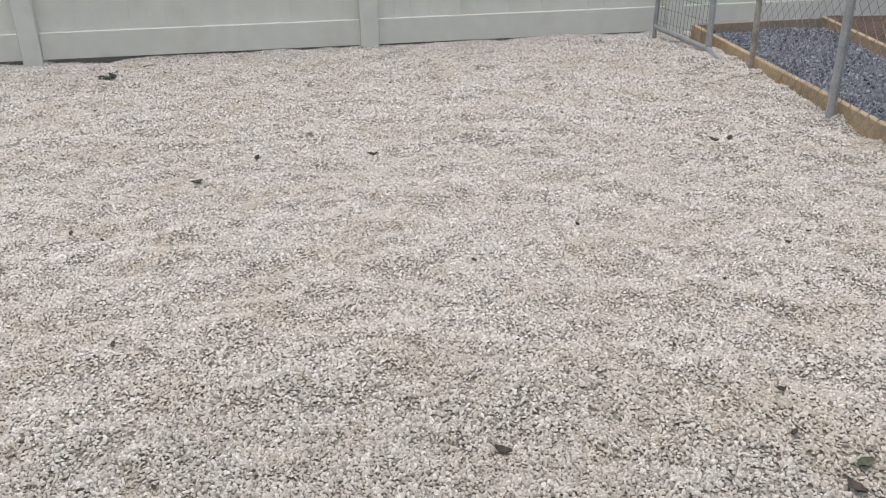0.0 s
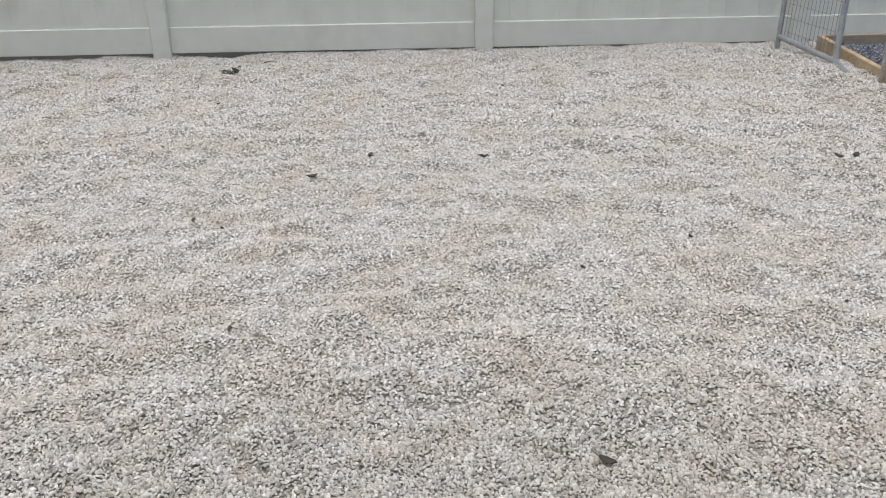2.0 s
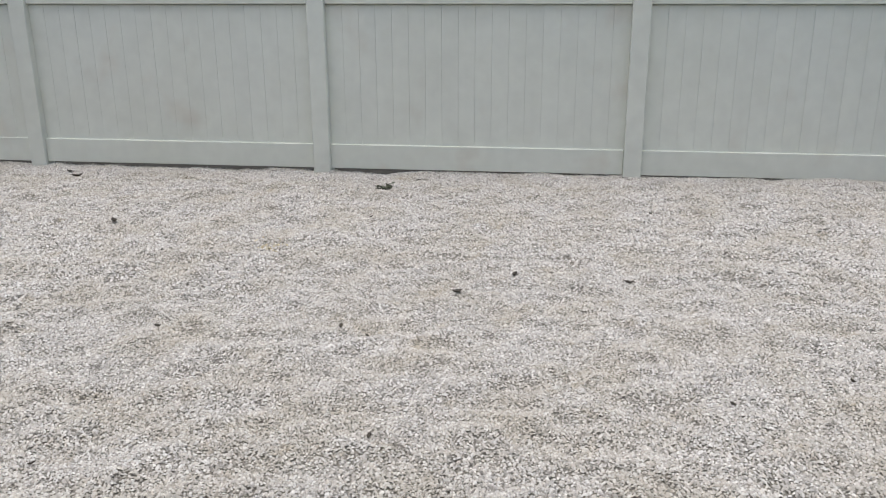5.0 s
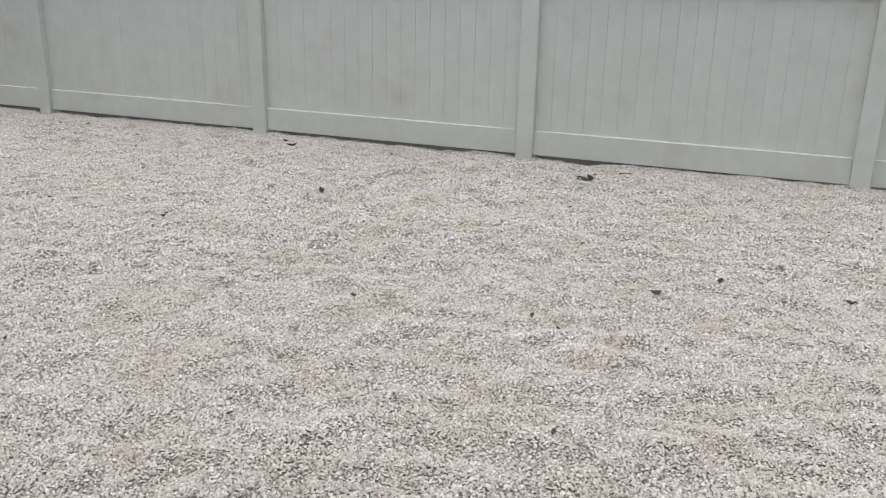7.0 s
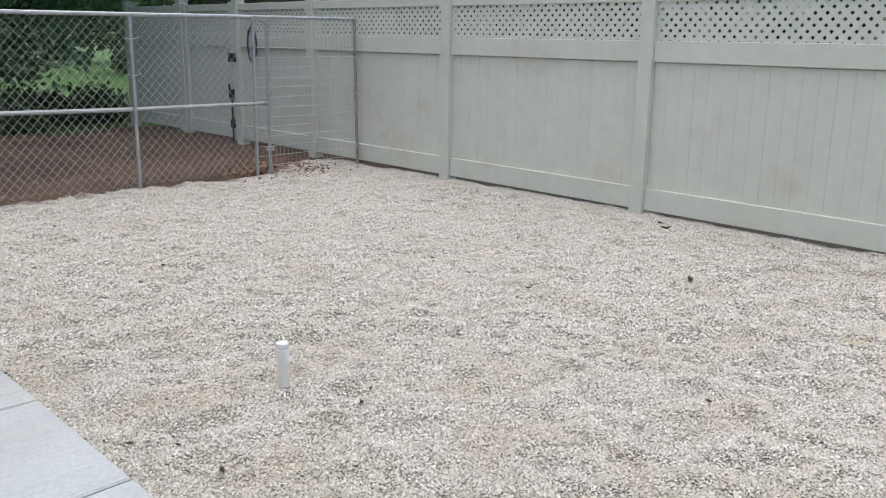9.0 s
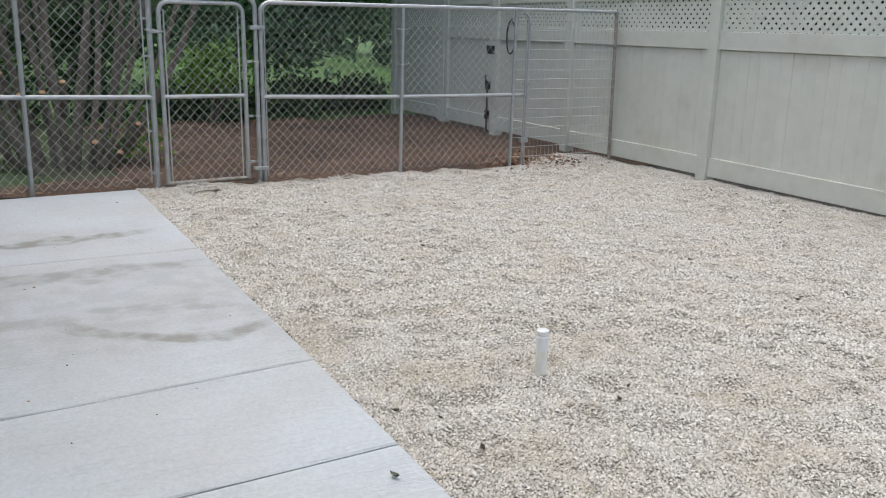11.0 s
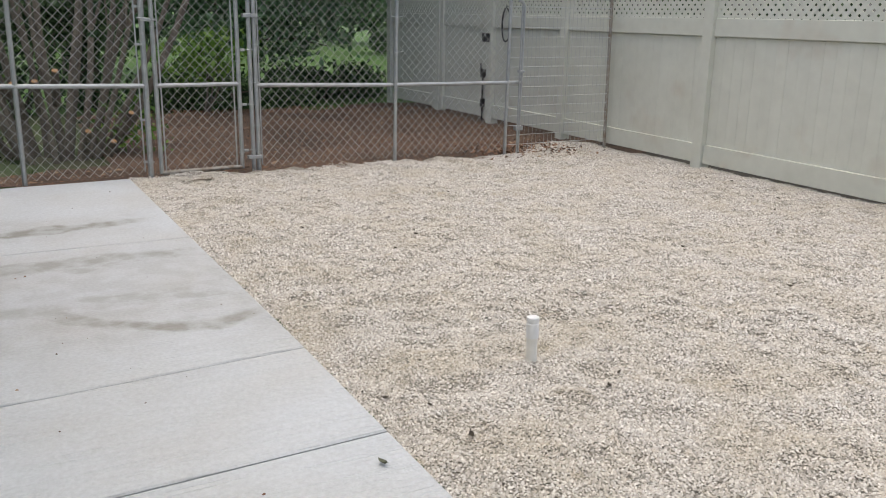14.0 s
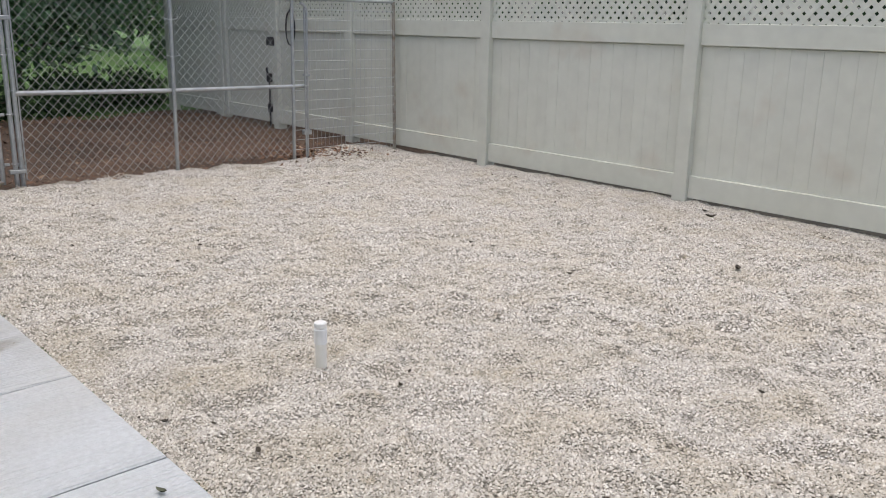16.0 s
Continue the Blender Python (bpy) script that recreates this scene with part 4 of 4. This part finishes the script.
# ---------------------------------------------------------------- plants
BARK = mat("bark", (0.19, 0.17, 0.14), 0.9, second=(0.11, 0.09, 0.072), scale=7, amount=0.8, fine=0.4, fine_scale=50, bump=0.012, bump_scale=40)
CUT = mat("fresh_cut_wood", (0.44, 0.26, 0.13), 0.8, fine=0.3, fine_scale=60)
LEAF_BRIGHT = mat("bright_leaves", (0.1, 0.2, 0.04), 0.55, island=[(0.0, (0.06, 0.13, 0.026)), (1.0, (0.28, 0.46, 0.10)), (0.5, (0.13, 0.26, 0.05)), (0.8, (0.19, 0.35, 0.07))], leafy=0.4)
LEAF_MID = mat("green_leaves", (0.06, 0.12, 0.04), 0.5, island=[(0.0, (0.07, 0.15, 0.075)), (1.0, (0.38, 0.53, 0.35)), (0.5, (0.16, 0.31, 0.155)), (0.85, (0.22, 0.40, 0.21))], leafy=0.4)
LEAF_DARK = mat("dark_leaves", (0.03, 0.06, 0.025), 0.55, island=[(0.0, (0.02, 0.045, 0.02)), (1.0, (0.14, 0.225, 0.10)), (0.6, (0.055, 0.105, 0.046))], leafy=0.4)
LEAF_SILVER = mat("pale_leaves", (0.2, 0.26, 0.2), 0.5, island=[(0.0, (0.06, 0.12, 0.05)), (1.0, (0.42, 0.48, 0.42)), (0.6, (0.12, 0.2, 0.09))], leafy=0.4)
DEAD = mat("dead_leaf", (0.10, 0.085, 0.065), 0.8, second=(0.05, 0.042, 0.035), scale=60, amount=0.8, per_object=0.3)
DEAD_GREEN = mat("wilted_leaf", (0.11, 0.125, 0.08), 0.7, second=(0.06, 0.06, 0.04), scale=60, amount=0.7)
STRAW = mat("yellowed_bits", (0.5, 0.4, 0.18), 0.8, island=[(0.0, (0.38, 0.32, 0.20)), (1.0, (0.60, 0.53, 0.36))])
GRASS = mat("grass_blades", (0.08, 0.15, 0.03), 0.7, island=[(0.0, (0.025, 0.045, 0.014)), (1.0, (0.12, 0.17, 0.05)), (0.6, (0.05, 0.085, 0.025))])


def leaf_mesh(name, centres, size, material, lie=0.0):
    """Many small folded leaves, each with its own turn. lie: how far they keep to the level."""
    n = len(centres)
    t = np.array([(-0.5, 0, 0), (-0.05, -0.27, 0.07), (0.5, 0, -0.04), (-0.05, 0.27, 0.07)])
    q = rng.normal(0, 1, (n, 4))
    q[:, 1:3] *= 1 - lie
    q /= np.linalg.norm(q, axis=1)[:, None]
    w, x, y, z = q.T
    R = np.stack([1 - 2 * (y * y + z * z), 2 * (x * y - z * w), 2 * (x * z + y * w), 2 * (x * y + z * w), 1 - 2 * (x * x + z * z), 2 * (y * z - x * w),
                  2 * (x * z - y * w), 2 * (y * z + x * w), 1 - 2 * (x * x + y * y)], 1).reshape(n, 3, 3)
    s = size * np.exp(rng.normal(0, 0.3, n))
    v = np.einsum("nij,kj->nki", R, t) * s[:, None, None] + centres[:, None, :]
    f = np.array([(0, 1, 2), (0, 2, 3)])[None] + (np.arange(n) * 4)[:, None, None]
    me = bpy.data.meshes.new(name)
    me.vertices.add(n * 4)
    me.vertices.foreach_set("co", v.astype(np.float32).ravel())
    me.loops.add(n * 6)
    me.loops.foreach_set("vertex_index", f.astype(np.int32).ravel())
    me.polygons.add(n * 2)
    me.polygons.foreach_set("loop_start", np.arange(0, n * 6, 3, dtype=np.int32))
    me.update(calc_edges=True)
    me.materials.append(material)
    return me


def clumps(c, r, count, each, spreadr):
    """Leaf places in an uneven cloud: clumps inside an ellipsoid, more of them near its skin."""
    d = rng.normal(0, 1, (count, 3))
    d /= np.linalg.norm(d, axis=1)[:, None]
    m = np.array(c) + d * np.array(r) * (rng.uniform(0, 1, (count, 1)) ** 0.45)
    p = np.repeat(m, each, 0) + rng.normal(0, spreadr, (count * each, 3)) * np.array((1, 1, 0.7))
    return p[p[:, 2] > -0.08]


def bush(name, label, base, c, r, count, each, size, material, stems=5, group="", spreadr=0.13):
    ob = thing(name, label, "bush", base, group=group)
    b = Vector(base)
    for i in range(stems):
        tip = Vector(c) + Vector((random.uniform(-0.6, 0.6) * r[0], random.uniform(-0.6, 0.6) * r[1], random.uniform(-0.2, 0.6) * r[2])) - b
        mid = tip * 0.5 + Vector((random.uniform(-0.08, 0.08), random.uniform(-0.08, 0.08), 0.05))
        part("stem", Build().tube([(random.uniform(-0.1, 0.1), random.uniform(-0.1, 0.1), -0.1), tuple(mid), tuple(tip)], [0.022, 0.014, 0.005], 6), BARK, ob)
    part("foliage", leaf_mesh("foliage", clumps(Vector(c) - b, r, count, each, spreadr), size, material), None, ob)["kind"] = "stuff"
    return ob


def multi_stem(base):
    """The big old shrub behind the wire: many bare grey-brown stems fanning from one stool, some of them sawn off."""
    ob = thing("multi_stem_shrub", "old shrub with many bare grey-brown stems fanning from the ground", "shrub", base)
    rnd = random.Random(11)
    tips = []
    for i in range(19):
        u = -1 + 2 * (i + rnd.uniform(0.1, 0.9)) / 19
        oy, ox = u * 0.52, rnd.uniform(-0.45, 0.45)
        lean = u * rnd.uniform(0.40, 0.70) + rnd.uniform(-0.08, 0.08)
        lx = rnd.uniform(-0.25, 0.15)
        r0 = rnd.uniform(0.026, 0.050)
        pts, rs = [], []
        for k in range(9):
            z = -0.1 + 0.45 * k
            w = 0.03 * math.sin(k * 1.3 + i * 2.1)
            pts.append((ox + lx * z + w, oy + lean * z * (1 - 0.035 * k) + 0.035 * math.sin(k * 0.9 + i), z))
            rs.append(r0 * (1.25 if k == 0 else 1 - 0.075 * k))
        stem = part("stem", Build().tube(pts, rs, 7), BARK, ob, smooth=True)
        tips.append(pts[-1])
        for h in (3, 4, 5):
            if rnd.random() < 0.75:
                a = Vector(pts[h])
                d = Vector((rnd.uniform(-0.5, 0.5), rnd.uniform(-0.6, 0.6) + lean * 0.6, 1)) * rnd.uniform(0.5, 1.1)
                part("branch", Build().tube([tuple(a), tuple(a + d * 0.5 + Vector((0.03, 0.02, 0))), tuple(a + d)], [rs[h] * 0.6, rs[h] * 0.45, rs[h] * 0.25], 5), BARK, stem)
                tips.append(tuple(a + d))
    for y, z, x in ((-0.42, 0.78, 0.42), (-0.22, 0.80, 0.45), (-0.03, 0.90, 0.45), (-0.58, 0.98, 0.35), (0.22, 0.30, 0.50), (0.46, 0.18, 0.45), (0.66, 0.46, 0.40)):
        st = part("sawn_stub", Build().tube([(x - 0.25, y * 0.8, z - 0.35), (x, y, z)], [0.045, 0.036], 8), BARK, ob)
        part("cut_face", Build().tube([(x - 0.001, y, z - 0.002), (x + 0.004, y, z + 0.006)], 0.029, 10), CUT, st, "fresh orange saw cut")
    top = np.array(tips)[:, None, :] + rng.normal(0, 0.35, (len(tips), 30, 3))
    part("foliage", leaf_mesh("foliage", top.reshape(-1, 3), 0.09, LEAF_DARK), None, ob)["kind"] = "stuff"
    low = np.array((0.1, 0.62, 0.25)) + rng.normal(0, 1, (260, 3)) * np.array((0.12, 0.22, 0.14))
    part("undergrowth", leaf_mesh("undergrowth", low[low[:, 2] > 0], 0.075, LEAF_BRIGHT, 0.4), None, ob, "fresh green shoots at the foot")["kind"] = "stuff"
    return ob


def tree(name, label, base, height, c, r, count, each, size, material, spreadr=0.3, limbs=9, trunk=0.11):
    ob = thing(name, label, "tree", base)
    b = Vector(base)
    t = part("trunk", Build().tube([(0, 0, -0.15), (0.03, 0.02, height * 0.25), (0.0, 0.08, height * 0.6), (0.05, 0.05, height)], [trunk * 1.3, trunk, trunk * 0.7, trunk * 0.2], 10), BARK, ob, smooth=True)
    for i in range(limbs):
        z0 = height * random.uniform(0.2, 0.8)
        a = random.uniform(0, 6.28)
        d = Vector((math.cos(a) * r[0], math.sin(a) * r[1], random.uniform(-0.1, 0.6) * r[2])) * random.uniform(0.6, 0.95)
        part("limb", Build().tube([(0, 0.05, z0), tuple(Vector((0, 0.05, z0)) + d * 0.5 + Vector((0, 0, 0.1))), tuple(Vector((0, 0.05, z0)) + d)], [trunk * 0.4, trunk * 0.25, trunk * 0.08], 6), BARK, t)
    part("crown", leaf_mesh("crown", clumps(Vector(c) - b, r, count, each, spreadr), size, material), None, ob)["kind"] = "stuff"
    return ob


multi_stem((-10.05, 0.80, -0.10))
bush("leafy_bush", "bright green leafy bush beside the building corner", (-12.6, -0.9, -0.12), (-12.6, -0.75, 0.95), (0.8, 1.1, 0.85), 130, 46, 0.062, LEAF_BRIGHT, 6)
bush("pale_bush", "bush with pale silvery leaves behind the green one", (-13.6, -0.6, -0.12), (-13.5, -0.4, 1.5), (0.6, 0.9, 0.6), 120, 36, 0.065, LEAF_SILVER, 5)
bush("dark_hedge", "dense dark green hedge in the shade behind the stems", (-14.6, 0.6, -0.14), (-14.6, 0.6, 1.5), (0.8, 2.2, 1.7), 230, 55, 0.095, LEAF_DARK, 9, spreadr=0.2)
bush("sapling_bush", "light green maple-like sapling bush behind the walk gate", (-13.3, 3.05, -0.12), (-13.3, 3.05, 0.78), (0.45, 0.75, 0.42), 30, 30, 0.10, LEAF_BRIGHT, 5)
# Low plants whose dark leaf colour also stands in for shade beyond the soil.
bush("shade_undergrowth", "low undergrowth along the edge of the soil, coloured dark for shade", (-14.2, 3.0, -0.14), (-14.3, 3.2, 0.12), (0.6, 2.0, 0.42), 130, 34, 0.09, LEAF_DARK, 6)
bush("shade_undergrowth", "low undergrowth beneath the leaning tree, coloured dark for shade", (-15.6, 5.6, -0.14), (-15.6, 5.8, 0.10), (0.6, 1.6, 0.40), 90, 34, 0.09, LEAF_DARK, 6)
tree("leaning_tree", "young broad-leaved tree with drooping green branches", (-16.2, 4.6, -0.14), 4.0, (-15.7, 4.7, 1.95), (1.4, 2.5, 1.35), 430, 40, 0.12, LEAF_MID, 0.2, 16, 0.085)
tree("shade_tree", "tall dark shade tree beyond the wire fence", (-23.5, 2.2, -0.14), 7.5, (-23.0, 1.8, 5.0), (3.2, 4.8, 3.0), 260, 46, 0.2, LEAF_DARK, 0.4, 16, 0.22)
# This crown hangs above the view, added to block sky over the far fence.
tree("shade_tree", "tall tree with an unseen crown added to shade the far vinyl fence", (-15.0, 9.2, -0.14), 8.0, (-13.4, 9.0, 5.6), (3.0, 2.8, 2.0), 190, 46, 0.2, LEAF_DARK, 0.4, 16, 0.22)

# Two crowns out of view, added only to shade the far fence and soil.
tree("canopy_tree", "unseen tree crown added to shade the bare soil and the gate", (-14.2, 8.0, -0.14), 6.5, (-13.7, 6.9, 4.1), (2.2, 2.4, 1.3), 190, 46, 0.2, LEAF_DARK, 0.35, 16, 0.2)
tree("canopy_tree", "sparse unseen tree crown added to shade the soil near the multi-stemmed shrub", (-15.4, 1.6, -0.14), 6.5, (-11.6, 3.4, 4.4), (1.8, 2.2, 1.2), 50, 46, 0.2, LEAF_DARK, 0.35, 16, 0.2)


def belt(name, label, boxes, size, material, per):
    pts = [np.column_stack([rng.uniform(x0, x1, per), rng.uniform(y0, y1, per), z1 * rng.uniform(0, 1, per) ** 0.8 + rng.normal(0, 0.4, per)]) for x0, x1, y0, y1, z1 in boxes]
    p = np.concatenate(pts)
    lump = np.array([noise.noise((a * 0.35, b * 0.35, c * 0.4)) for a, b, c in p])
    p = p[(lump > -0.25) & (p[:, 2] > 0)]
    return tagged(new(name, leaf_mesh(name, p, size, material)), label, "woods", kind="stuff")


belt("far_woods", "dark woods along the far edge of the lawn", [(-46, -40, -30, -8, 10), (-46, -40, -8, 8, 9), (-46, -40, 8, 34, 11)], 0.75, LEAF_DARK, 5200)
belt("near_woods", "dark trees standing behind the vinyl fence", [(-34, -16, 13, 17, 8), (-16, 0, 12, 16, 7), (0, 14, 12, 16, 7)], 0.5, LEAF_DARK, 6000)


def blades(name, label, x0, x1, y0, y1, count, h):
    p = np.column_stack([rng.uniform(x0, x1, count), rng.uniform(y0, y1, count)])
    k = np.array([noise.noise((x * 1.7, y * 1.7, 3)) for x, y in p]) > -0.15
    p = p[k]
    n = len(p)
    a, hh = rng.uniform(0, 6.28, n), h * rng.uniform(0.5, 1.3, n)
    base = np.column_stack([p, np.full(n, -0.125)])
    d = np.column_stack([np.cos(a), np.sin(a), np.zeros(n)]) * 0.006
    tip = base + np.column_stack([rng.normal(0, 0.35, (n, 2)) * hh[:, None], hh + 0.03])
    v = np.stack([base - d, base + d, tip], 1).reshape(-1, 3)
    me = bpy.data.meshes.new(name)
    me.from_pydata(v.tolist(), [], [(3 * i, 3 * i + 1, 3 * i + 2) for i in range(n)])
    me.materials.append(GRASS)
    return tagged(new(name, me), label, "grass", kind="stuff")


blades("grass", "thin patchy grass behind the wire fence", -14.0, -9.0, -2.0, 0.5, 11000, 0.04)

p = jitter(-13.6, -7.95, -0.6, 6.5, 0.042)
keep = ((p[:, 0] > -8.9) | (p[:, 1] > 1.5)) & ((p[:, 0] < -8.25) | (p[:, 1] > 1.3)) & (rng.uniform(0, 1, len(p)) < 0.8)
p = p[keep]
z = np.array([gz(x, y) - 0.018 + 0.035 * noise.noise((x * 1.4, y * 1.4, 9)) + 0.05 * max(0, min(1, (-x - 10.5) / 2)) for x, y in p])
s = np.exp(rng.normal(0, 0.45, len(p))) * 0.0085
chips = new("mulch_chips", scatter_mesh("mulch_chips", pebble_template(4, True), np.column_stack([p, z]), np.column_stack([s * rng.uniform(0.9, 2.6, len(p)), s * rng.uniform(0.4, 0.9, len(p)), s * rng.uniform(0.3, 0.8, len(p))]), CHIP, rng, 0.4, False))
tagged(chips, "clods and bark chips strewn over the bare soil", "mulch", kind="stuff")
p = np.column_stack([rng.normal(-8.45, 0.28, 500), rng.normal(5.55, 0.35, 500)])
s = np.exp(rng.normal(0, 0.4, len(p))) * 0.014
clods = new("loose_clods", scatter_mesh("loose_clods", pebble_template(5, True), np.column_stack([p, [lumps(x, y) + 0.004 for x, y in p]]), np.column_stack([s * 1.3, s, s * 0.8]), CHIP, rng, 0.4, False))
tagged(clods, "dark soil clods and bark at the edge of the gravel", "clods", kind="stuff")
p = np.column_stack([rng.uniform(-4.25, -2.4, 170), np.abs(rng.normal(0, 0.08, 170)) + 0.02])
p[:, 1] += -0.268 + 0.042 * p[:, 0]
s = np.exp(rng.normal(0, 0.4, len(p))) * 0.0036
grit = new("slab_grit", scatter_mesh("slab_grit", pebble_template(5, True), np.column_stack([p, [slab_z(x) + 0.001 for x in p[:, 0]]]), np.column_stack([s * 1.3, s, s * 0.9]),
           mat("grit", (0.16, 0.15, 0.14), 0.9, island=[(0.0, (0.05, 0.05, 0.05)), (1.0, (0.5, 0.47, 0.42)), (0.6, (0.12, 0.11, 0.1))]), rng, 0.3))
tagged(grit, "stray pebbles and grit along the foot of the wall", "grit", kind="stuff")
p = np.column_stack([rng.uniform(-7.2, -4.3, 420), rng.normal(0, 0.007, 420)])
p[:, 1] += -0.307 + 0.042 * p[:, 0]
s = np.exp(rng.normal(0, 0.35, len(p))) * 0.0055
gap = new("gap_gravel", scatter_mesh("gap_gravel", pebble_template(5, True), np.column_stack([p, [slab_z(x) - 0.006 for x in p[:, 0]]]), np.column_stack([s * 1.3, s, s * 0.9]), CHIP, rng, 0.3))
tagged(gap, "dark grit lodged in the gap beside the door threshold", "grit", kind="stuff")
p = np.column_stack([rng.uniform(-7.9, -2.3, 34), rng.uniform(-0.2, 1.22, 34)])
s = np.exp(rng.normal(0, 0.4, len(p))) * 0.0038
specks = new("slab_specks", scatter_mesh("slab_specks", pebble_template(5, True), np.column_stack([p, [slab_z(x) + 0.001 for x in p[:, 0]]]), np.column_stack([s * 1.4, s, s * 0.8]), CHIP, rng, 0.3))
tagged(specks, "dark crumbs scattered over the concrete walk", "crumbs", kind="stuff")
p = np.array((-1.67, 4.475)) + rng.normal(0, 1, (60, 2)) * np.array((0.05, 0.045))
s = np.exp(rng.normal(0, 0.3, len(p))) * 0.0055
yellow = new("yellowed_pebbles", scatter_mesh("yellowed_pebbles", pebble_template(5, True), np.column_stack([p, [lumps(x, y) + 0.006 for x, y in p]]), np.column_stack([s * 1.3, s, s * 0.8]), STRAW, rng, 0.4))
tagged(yellow, "small patch of yellow-stained pebbles", "pebbles", kind="stuff")


# ---------------------------------------------------------------- litter on the gravel
def curled(L, w, curl, seed):
    """A dry leaf: a pointed blade folded at its rib and curled along it, with thickness and a stalk."""
    rnd = random.Random(seed)
    b, n = Build(), 7
    top = []
    for i in range(n):
        u = i / (n - 1)
        half = w / 2 * math.sin(math.pi * min(1, 0.08 + u * 0.92)) ** 0.8
        z = curl * (2 * u - 1) ** 2 * L + rnd.uniform(-0.002, 0.002)
        top += [((u - 0.5) * L, -half, z + half * 0.5 + rnd.uniform(0, 0.004)), ((u - 0.5) * L, 0, z), ((u - 0.5) * L, half, z + half * 0.6 + rnd.uniform(0, 0.004))]
    m = len(top)
    b.v = top + [(x, y, z - 0.0012) for x, y, z in top]
    for i in range(n - 1):
        for j in range(2):
            q = (3 * i + j, 3 * i + j + 1, 3 * i + j + 4, 3 * i + j + 3)
            b.f += [q[::-1], tuple(k + m for k in q)]
    b.tube([(-0.5 * L, 0, curl * L), (-0.72 * L, 0.004, curl * L + 0.006)], 0.0012, 4)
    return b


def litter_leaf(x, y, L, rz, label, material, curl=0.18, seed=1, top=None):
    z = lumps(x, y) if top is None else top
    ob = thing("fallen_leaf", label, "leaf", (x, y, z + 0.006), rz, group="fallen leaves")
    part("blade", curled(L, L * 0.5, curl, seed), material, ob)
    return ob


DRY, SMALL = "dark brown curled dead leaf lying on the pebbles", "small crumpled dark leaf scrap among the pebbles"
BIG_LEAVES = [(2.05, 3.86, 0.062), (2.115, 3.83, 0.07), (0.45, 1.71, 0.060), (-0.24, 4.05, 0.062), (0.33, 4.06, 0.055), (1.26, 1.42, 0.075), (-0.50, 3.78, 0.06), (-2.78, 4.83, 0.085), (-3.73, 6.08, 0.10), (-3.90, 6.26, 0.07), (2.67, 4.0, 0.04)]
for i, (x, y, L) in enumerate(BIG_LEAVES):
    litter_leaf(x, y, L * 0.85, 14 * i - 60 + 90 * (i % 2), DRY, DEAD, 0.22, i)
litter_leaf(1.33, 1.49, 0.06, 20, "grey-green wilted leaf lying on the pebbles", DEAD_GREEN, 0.1, 5)
litter_leaf(-2.59, 1.146, 0.042, 200, "dark green curled leaf lying on the concrete walk", DEAD_GREEN, 0.25, 6, slab_z(-2.59))
SCRAPS = [(1.79, 2.68), (1.43, 2.47), (1.07, 3.04), (1.92, 2.76), (1.20, 1.61), (1.10, 2.13), (0.59, 2.79), (1.28, 1.81), (0.28, 5.18), (0.56, 5.36), (0.91, 6.17), (-1.20, 5.12), (-0.96, 3.33), (-0.83, 3.27), (-1.76, 3.25), (0.12, 2.65),
          (-4.21, 3.99), (-4.32, 4.08), (-3.41, 4.06), (-4.88, 5.57), (-2.84, 5.28), (-5.85, 1.99), (-5.29, 2.60), (-5.38, 2.63), (-5.04, 2.33), (-3.25, 2.05), (-2.82, 2.32), (-2.60, 1.49), (-2.90, 1.48), (-3.04, 1.36), (-3.13, 1.30),
          (-2.88, 6.16), (-5.94, 6.2), (-5.99, 5.22), (-6.2, 6.14), (-6.73, 4.57), (-7.07, 2.56), (-2.73, 2.2), (-1.67, 2.15), (-0.64, 2.41), (-5.61, 1.57), (-6.41, 3.45), (-3.35, 3.96), (-0.43, 1.73)]
first = None
for i, (x, y) in enumerate(SCRAPS):
    k = 0.7 + 0.5 * ((i * 7) % 5) / 4
    m = pose(x, y, lumps(x, y) + 0.006, 0, 0, 53 * i) @ Matrix.Diagonal((k, k * 0.9, k, 1))
    if first is None:
        first = thing("leaf_scrap", SMALL, "leaf scrap", (x, y, lumps(x, y) + 0.006), 0, group="leaf scraps")
        part("blade", curled(0.025, 0.016, 0.3, 9), DEAD, first)
    else:
        copy_thing(first, m)
for x, y, a, L in ((-1.03, 6.16, 25, 0.09), (-5.13, 5.90, -35, 0.12)):
    tw = thing("twig", "short dark dry twig lying on the pebbles", "twig", (x, y, lumps(x, y) + 0.008), a, group="twigs")
    part("stick", Build().tube([(-L / 2, 0, 0.004), (0, 0.006, 0.008), (L / 2, 0, 0.004)], [0.004, 0.0035, 0.002], 5), DEAD, tw)
weed = thing("weed", "small brown and green weed sprouting through the gravel", "weed", (-1.267, 5.94, lumps(-1.267, 5.94)))
part("leaves", leaf_mesh("leaves", rng.normal(0, 1, (30, 3)) * np.array((0.03, 0.022, 0.01)) + np.array((0, 0, 0.02)), 0.03, DEAD_GREEN, 0.3), None, weed)["kind"] = "stuff"
part("stalk", Build().tube([(0, 0, -0.01), (0.01, 0, 0.03), (0.03, 0.01, 0.05)], 0.003, 5), DEAD, weed)
